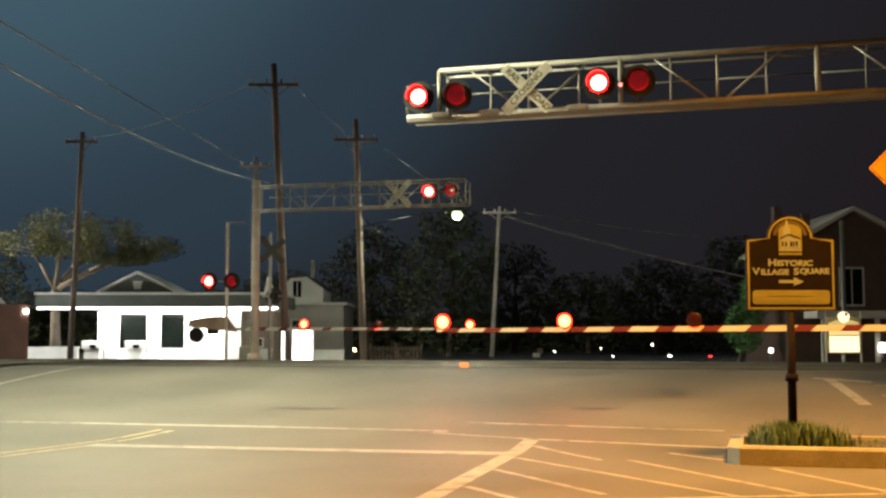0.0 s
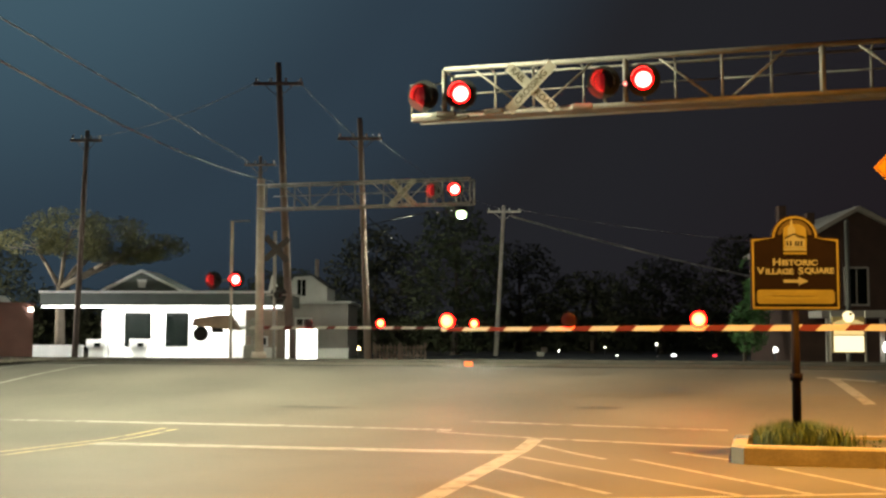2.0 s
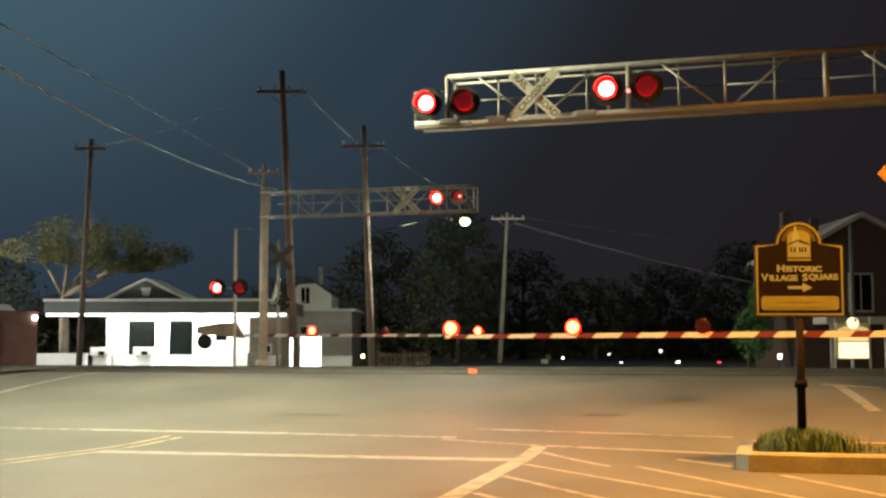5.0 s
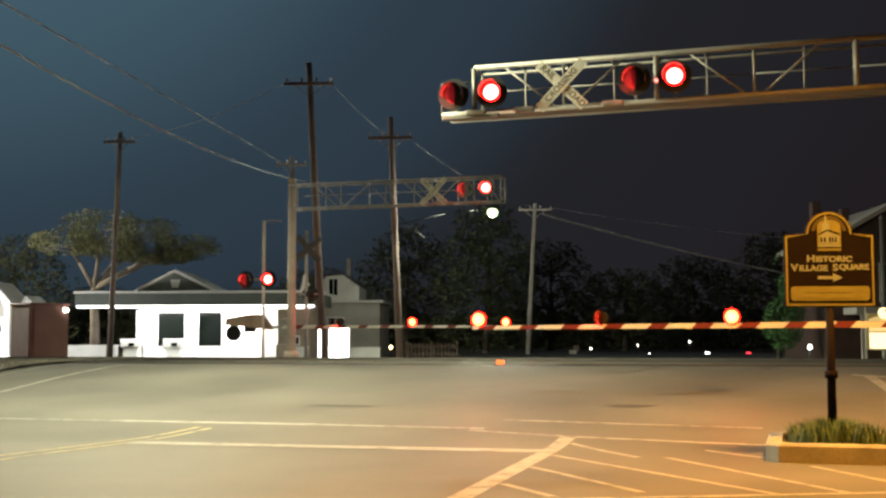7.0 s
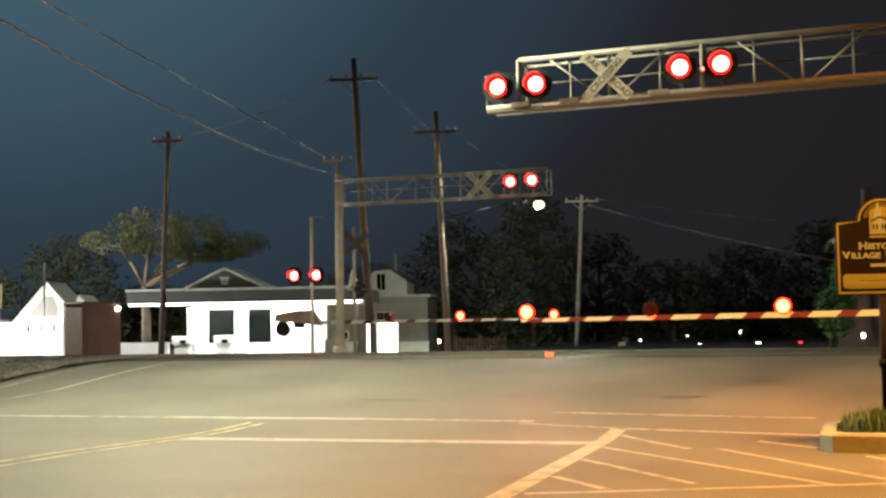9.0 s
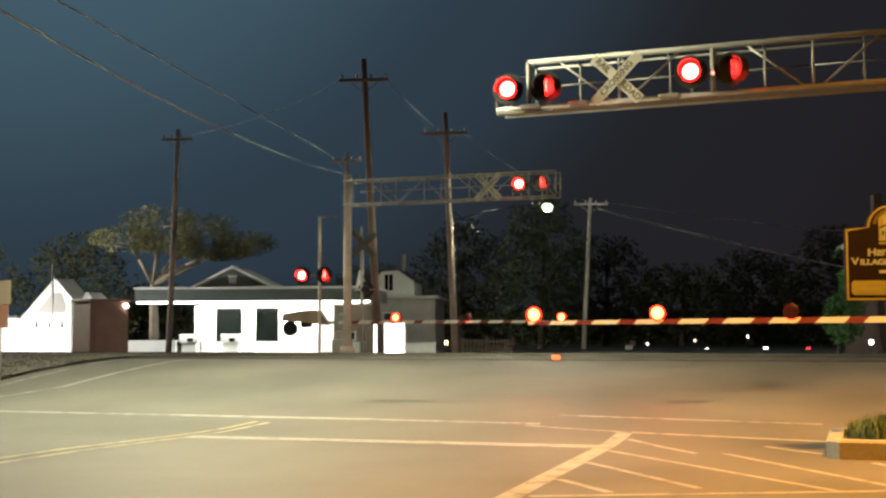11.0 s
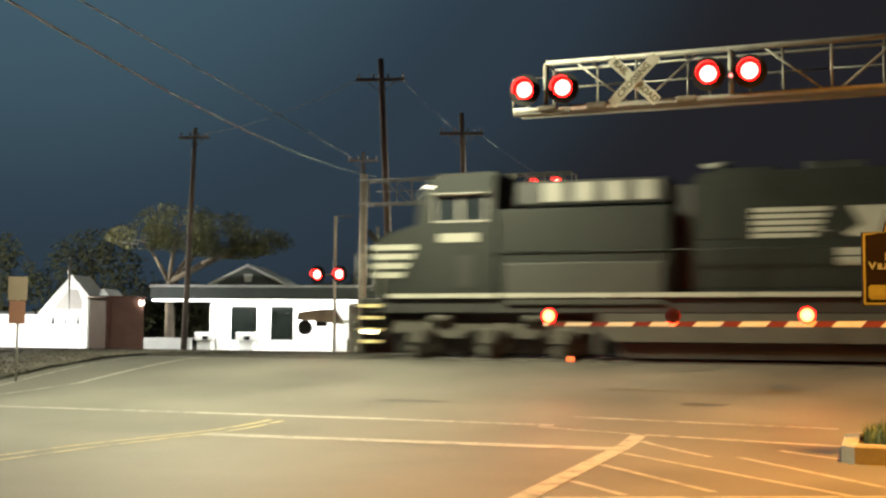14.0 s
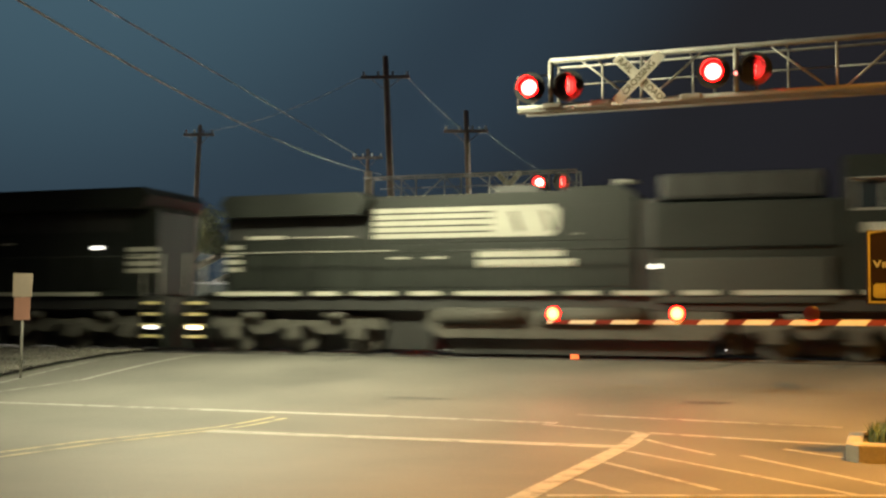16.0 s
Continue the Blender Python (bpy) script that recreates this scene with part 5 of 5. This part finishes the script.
part("board_frame", bx(0.04, 1.04, 0, 0.12, 0.30, 1.40, 0.02), BOARD_CREAM, board)
part("board_face", bx(0.09, 0.99, -0.012, 0.0, 0.34, 0.82), glow("board_glow", (1.0, 0.86, 0.55), 1.3), board)
part("board_title", bx(0.09, 0.99, -0.012, 0.0, 0.86, 1.08), glow("title_glow", (1.0, 0.70, 0.28), 0.85), board)
part("crest_mark", bx(0.56, 0.64, -0.03, -0.021, 1.44, 1.52, 0.0), BLACK, board)
part("board_top", prism(B(), [(0.08, 1.10), (0.08, 1.22), (0.30, 1.30), (0.78, 1.30), (1.0, 1.22), (1.0, 1.10)], -0.012, 0.0), glow("top_glow", (1.0, 0.72, 0.30), 0.4), board)
part("board_crest", rd((0.54, -0.02, 1.40), (0.54, 0.06, 1.40), 0.17, n=20), glow("crest_glow", (1.0, 0.82, 0.48), 1.5), board)

# far lights along the road, on added posts; one stands for car headlights
for u, d, z, s, c in ((8.45, 90, 0.74, 0.15, (1.0, 0.95, 0.8)), (11.95, 90, 1.0, 0.12, (1.0, 0.9, 0.7)), (12.85, 90, 0.30, 0.22, (1.0, 0.97, 0.9)), (15.85, 90, 1.26, 0.16, (1.0, 0.95, 0.85)), (17.15, 90, 0.26, 0.40, (1.0, 1.0, 0.97)), (20.25, 90, 0.25, 0.34, (1.0, 0.03, 0.05)), (16.55, 60, 1.09, 0.22, (1.0, 0.97, 0.9)), (22.2, 60, 1.23, 0.42, (1.0, 0.95, 0.85))):
    u, d, z, s = u * 0.8, d * 0.8, 1.6 + (z - 1.6) * 0.8, s * 0.9
    r = thing("distant_light", at(u, d, z - 1.5), "small distant light on an added post", "lamp", "distant lamps")
    part("post", rd((0, 0.1, -2), (0, 0.1, 1.5), 0.04, n=6), BLACK, r)
    part("bulb", rod(rod(B(), (0, 0, 1.5 - s / 2), (0, 0, 1.5), s * 0.35, s / 2, n=10), (0, 0, 1.5), (0, 0, 1.5 + s / 2), s / 2, s * 0.3, n=10), glow("distant_bulb", c, 5), r)
for u, d, z, mat in ((7.35, 90, 0.75, PALE_SIGN), (5.5, 70, 0.6, SIGN_WHITE)):
    r = thing("small_sign", at(u, d, -0.6), "small pale sign on a post", "sign")
    part("post", rd((0, 0.05, 0), (0, 0.05, z + 0.8), 0.03, n=6), DULL_ALU, r)
    part("plate", bx(-0.22, 0.22, -0.01, 0.01, z + 0.2, z + 0.85, 0.004), mat, r)


# ---- planter with the village sign ----
def planter():
    r = thing("planter", pose(0, 0, 0), "low concrete kerbed planter with soil", "planter")
    bm = B()
    out = [(-0.30, 15.85), (-0.46, 16.05), (-0.46, 17.7), (-0.25, 18.0), (4.5, 18.0), (4.5, 15.85)]
    inn = [(-0.17, 16.05), (-0.26, 16.15), (-0.26, 17.6), (-0.15, 17.78), (4.3, 17.78), (4.3, 16.05)]
    top = 0.24
    rings = [[bm.verts.new((x, y, z)) for x, y in pts] for pts, z in ((out, -0.02), (out, top - 0.03), ([(x + (0.03 if x < 1 else -0.03), y + (0.03 if y < 17 else -0.03)) for x, y in out], top), (inn, top), (inn, 0.0))]
    for a, b in zip(rings, rings[1:]):
        for i in range(6):
            bm.faces.new((a[i], a[(i + 1) % 6], b[(i + 1) % 6], b[i]))
    part("kerb", bm, CONCRETE, r)
    soil = B()
    soil.faces.new([soil.verts.new((x, y, 0.20)) for x, y in inn])
    part("planting_soil", soil, SOIL, r)


planter()
GRASS = material("grass_blades", (0.070, 0.120, 0.045), 0.7, vary=0.5, fine=6, coarse=1.2, bump=0)


def grass():
    rng = random.Random(8)
    verts, faces = [], []
    for i in range(4200):
        k = rng.random()
        if k < 0.72:
            x, y = rng.gauss(0.40, 0.27), rng.gauss(16.75, 0.3)
        else:
            x, y = rng.uniform(-0.2, 4.2), rng.uniform(16.1, 17.7)
        if not (-0.22 < x < 4.25 and 16.08 < y < 17.72):
            continue
        hgt = (0.33 if k < 0.72 else 0.075) * rng.uniform(0.25, 1.15) * (1 - 0.35 * min(1, abs(x - 0.42)))
        a = rng.uniform(0, 2 * math.pi)
        w = 0.007
        dx, dy = math.cos(a), math.sin(a)
        bend = rng.uniform(0.1, 0.7) * hgt
        n = len(verts)
        verts += [(x - w * dy, y + w * dx, 0.19), (x + w * dy, y - w * dx, 0.19), (x + dx * bend * 0.3 + w * dy, y + dy * bend * 0.3 - w * dx, 0.19 + hgt * 0.6), (x + dx * bend * 0.3 - w * dy, y + dy * bend * 0.3 + w * dx, 0.19 + hgt * 0.6), (x + dx * bend, y + dy * bend, 0.19 + hgt)]
        faces += [(n, n + 1, n + 2, n + 3), (n + 3, n + 2, n + 4)]
    me = bpy.data.meshes.new("grass")
    me.from_pydata(verts, [], faces)
    me.materials.append(GRASS)
    tagged(new("grass", me), "tufts of green ornamental grass in the planter", "grass", kind="stuff")


grass()
SIGN_BROWN = material("sign_brown", (0.0095, 0.0065, 0.0100), 0.7, vary=0.2, coarse=5, spec=0.05)
SIGN_GOLD = material("sign_gold", (0.185, 0.18, 0.075), 0.45, 0.05, vary=0.12, coarse=6)
DIM_GOLD = material("dim_gold", (0.055, 0.045, 0.025), 0.5, vary=0.15)
SIGN_CREAM = material("sign_cream", (0.21, 0.245, 0.29), 0.5, vary=0.1)


def village_sign():
    r = thing("village_sign", at(4.68, 15.95, 0.19), "brown village square sign with gold border and arrow", "sign")
    z = 0.19
    part("post", rod(rod(rod(B(), (0, 0.03, 0), (0, 0.03, 1.9), 0.062, 0.052, n=14), (0, 0.03, 0), (0, 0.03, 0.14), 0.12, 0.075, n=14), (0, 0.03, 0.86), (0, 0.03, 0.96), 0.085, 0.085, n=14), SIGN_BROWN, r)
    w, sh, r0, zc = 0.595, 2.96 - z, 0.315, 2.96 - z

    def outline(k):
        pts = [(-w + k, 2.0 - z + k), (w - k, 2.0 - z + k), (w - k, sh - k)]
        rad = r0 - k
        pts += [(rad * math.cos(a), zc + 0.0 + rad * math.sin(a)) for a in [math.radians(2 + 176 * i / 20) for i in range(21)]]
        pts += [(-w + k, sh - k)]
        return pts
    part("board", prism(B(), outline(0.0), -0.025, 0.025), SIGN_BROWN, r)
    bm = B()
    for a, b in ((0.012, 0.040),):
        o, i_ = outline(a), outline(b)
        va = [bm.verts.new((x, -0.030, zz)) for x, zz in o]
        vb = [bm.verts.new((x, -0.030, zz)) for x, zz in i_]
        for k in range(len(va)):
            j = (k + 1) % len(va)
            bm.faces.new((va[k], va[j], vb[j], vb[k]))
    part("border", bm, SIGN_GOLD, r, "thin gold border")
    # emblem: arch with a clock-tower house
    arch = [(-0.155, 2.79 - z), (0.155, 2.79 - z)] + [(0.155 * math.cos(a), 3.06 - z + 0.10 * math.sin(a)) for a in [math.radians(180 * i / 12) for i in range(13)]]
    part("emblem", prism(B(), arch, -0.036, -0.026), SIGN_GOLD, r)
    part("emblem_house", prism(B(), [(-0.13, 2.84 - z), (-0.13, 2.97 - z), (-0.02, 3.01 - z), (0.05, 2.97 - z), (0.13, 2.95 - z), (0.13, 2.84 - z)], -0.039, -0.036), SIGN_CREAM, r)
    part("emblem_tower", prism(B(), [(-0.095, 2.98 - z), (-0.095, 3.10 - z), (-0.065, 3.12 - z), (-0.06, 3.18 - z), (-0.045, 3.23 - z), (-0.03, 3.18 - z), (-0.025, 3.12 - z), (0.005, 3.10 - z), (0.005, 2.98 - z)], -0.041, -0.036), SIGN_CREAM, r)
    part("emblem_roof", prism(B(), [(-0.14, 2.97 - z), (-0.02, 3.03 - z), (0.14, 2.975 - z), (0.14, 2.955 - z), (-0.02, 3.01 - z), (-0.14, 2.95 - z)], -0.042, -0.039), SIGN_BROWN, r)
    part("emblem_lawn", prism(B(), [(-0.15, 2.80 - z), (-0.15, 2.825 - z), (0.05, 2.835 - z), (0.15, 2.82 - z), (0.15, 2.80 - z)], -0.039, -0.036), SIGN_CREAM, r)
    for x in (-0.115, -0.07, 0.0, 0.035, 0.075):
        part("emblem_window", bx(x, x + 0.022, -0.043, -0.039, 2.86 - z, 2.925 - z), SIGN_BROWN, r)
    bm = B()
    for i in range(16):
        a0, a1 = math.radians(8 + 164 * i / 16), math.radians(8 + 164 * (i + 1) / 16)
        v = [bm.verts.new((q * math.cos(t), -0.031, zc + 0.02 + q * math.sin(t))) for q, t in ((0.185, a0), (0.185, a1), (0.235, a1), (0.235, a0))]
        bm.faces.new(v)
    part("emblem_band", bm, DIM_GOLD, r)
    part("emblem_plate", bx(-0.155, 0.155, -0.034, -0.026, 2.745 - z, 2.775 - z), SIGN_GOLD, r)
    # small capitals with larger initials, each line set to its width
    for words, width, zz in (((("H", 1), ("ISTORIC", 0)), 0.60, 2.640), ((("V", 1), ("ILLAGE", 0), ("S", 2), ("QUARE", 0)), 1.04, 2.520)):
        runs = [lettering(w, 0.128 if k else 0.102, pose(0, 0, 0), SIGN_CREAM, r, "lettering", 0.003, 0.0045) for w, k in words]
        spans = [(min(v.co.x for v in o.data.vertices), max(v.co.x for v in o.data.vertices)) for o in runs]
        lows = [min(v.co.y for v in o.data.vertices) for o in runs]
        total = sum(b - a for a, b in spans) + sum(0.055 if k == 2 else 0.012 for _, k in words[1:])
        grow, x = width / total, -width / 2
        for o, (w, k), (a, b), low in zip(runs, words, spans, lows):
            x += (0.055 if k == 2 else 0.012 if w not in ("H", "V") else 0.0) * grow
            o.matrix_basis = pose(x - a * grow, -0.029, zz - z - 0.046 - low, 90, 0, 0) @ Matrix.Diagonal((grow, 1, 1, 1))
            x += (b - a) * grow
    part("arrow", prism(B(), [(-0.16, 2.365 - z), (0.04, 2.365 - z), (0.04, 2.325 - z), (0.17, 2.385 - z), (0.04, 2.445 - z), (0.04, 2.405 - z), (-0.16, 2.405 - z)], -0.032, -0.026), SIGN_CREAM, r)
    c = 0.03
    plate = [(-0.52, 2.08 - z + c), (-0.52 + c, 2.08 - z), (0.52 - c, 2.08 - z), (0.52, 2.08 - z + c), (0.52, 2.27 - z - c), (0.52 - c, 2.27 - z), (-0.52 + c, 2.27 - z), (-0.52, 2.27 - z - c)]
    part("plate", prism(B(), plate, -0.033, -0.026), SIGN_GOLD, r, "gold plate with faint bars of writing")
    FAINT = material("faint_writing", (0.17, 0.16, 0.06), 0.5, vary=0.1)
    for x0, x1, zz in ((-0.32, 0.30, 2.205), (-0.45, 0.42, 2.125)):
        part("writing_bar", bx(x0, x1, -0.036, -0.033, zz - z - 0.018, zz - z + 0.018), FAINT, r)


village_sign()
SIGN_YELLOW = material("sign_yellow", (0.75, 0.36, 0.02), 0.45, vary=0.1)
warn = thing("warning_sign", at(7.78, 20, 0.0), "yellow diamond warning sign on a tall post", "sign")
part("post", rd((0, 0.04, 0), (0, 0.04, 5.1), 0.04, n=10), DULL_ALU, warn)
part("plate", bx(-0.38, 0.38, -0.012, 0.0, -0.38, 0.38, 0.0), SIGN_YELLOW, warn, "", pose(0, 0, 4.52, 0, 45, 0))
rim = B()
for q in ((-0.36, 0.36, -0.36, -0.345), (-0.36, 0.36, 0.345, 0.36), (-0.36, -0.345, -0.345, 0.345), (0.345, 0.36, -0.345, 0.345)):
    box(rim, q[0], q[1], -0.016, -0.0125, q[2], q[3])
part("plate_border", rim, LETTER_BLACK, warn, "", pose(0, 0, 4.52, 0, 45, 0))


# ---- what moves ----
def motions():
    """The train runs past at a steady speed; the flashing lights change over twice in each period."""
    nose = lambda t: -12.80 - SPEED * (t - 14.0)
    walk(lead_loco, [(t, pose(nose(t), 29.2, RAIL)) for t in (0, 8, 16)])
    walk(second_loco, [(t, pose(nose(t) + 2 * LENGTH, 29.2, RAIL, 0, 0, 180)) for t in (0, 8, 16)])
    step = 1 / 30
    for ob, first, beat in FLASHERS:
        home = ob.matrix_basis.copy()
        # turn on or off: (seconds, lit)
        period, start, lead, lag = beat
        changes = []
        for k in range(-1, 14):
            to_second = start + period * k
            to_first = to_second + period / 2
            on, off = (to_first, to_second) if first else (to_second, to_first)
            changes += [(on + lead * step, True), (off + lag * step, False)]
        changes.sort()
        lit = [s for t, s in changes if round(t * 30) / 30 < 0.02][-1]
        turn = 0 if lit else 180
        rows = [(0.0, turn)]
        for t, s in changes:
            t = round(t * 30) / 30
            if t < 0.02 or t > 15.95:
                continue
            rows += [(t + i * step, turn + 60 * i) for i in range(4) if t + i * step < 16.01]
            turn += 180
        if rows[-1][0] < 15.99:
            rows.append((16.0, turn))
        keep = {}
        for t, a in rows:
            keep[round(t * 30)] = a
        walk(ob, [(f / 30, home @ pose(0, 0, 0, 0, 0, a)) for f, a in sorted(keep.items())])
    rate = math.degrees(SPEED / 0.53) / 30
    for ob in WHEELS:
        home = ob.matrix_basis.copy()
        spin = -1 if ob.parent.parent == lead_loco else 1
        walk(ob, [(f / 30, home @ pose(0, 0, 0, 0, spin * ((rate * f) % 360), 0)) for f in range(0, 481)])


motions()
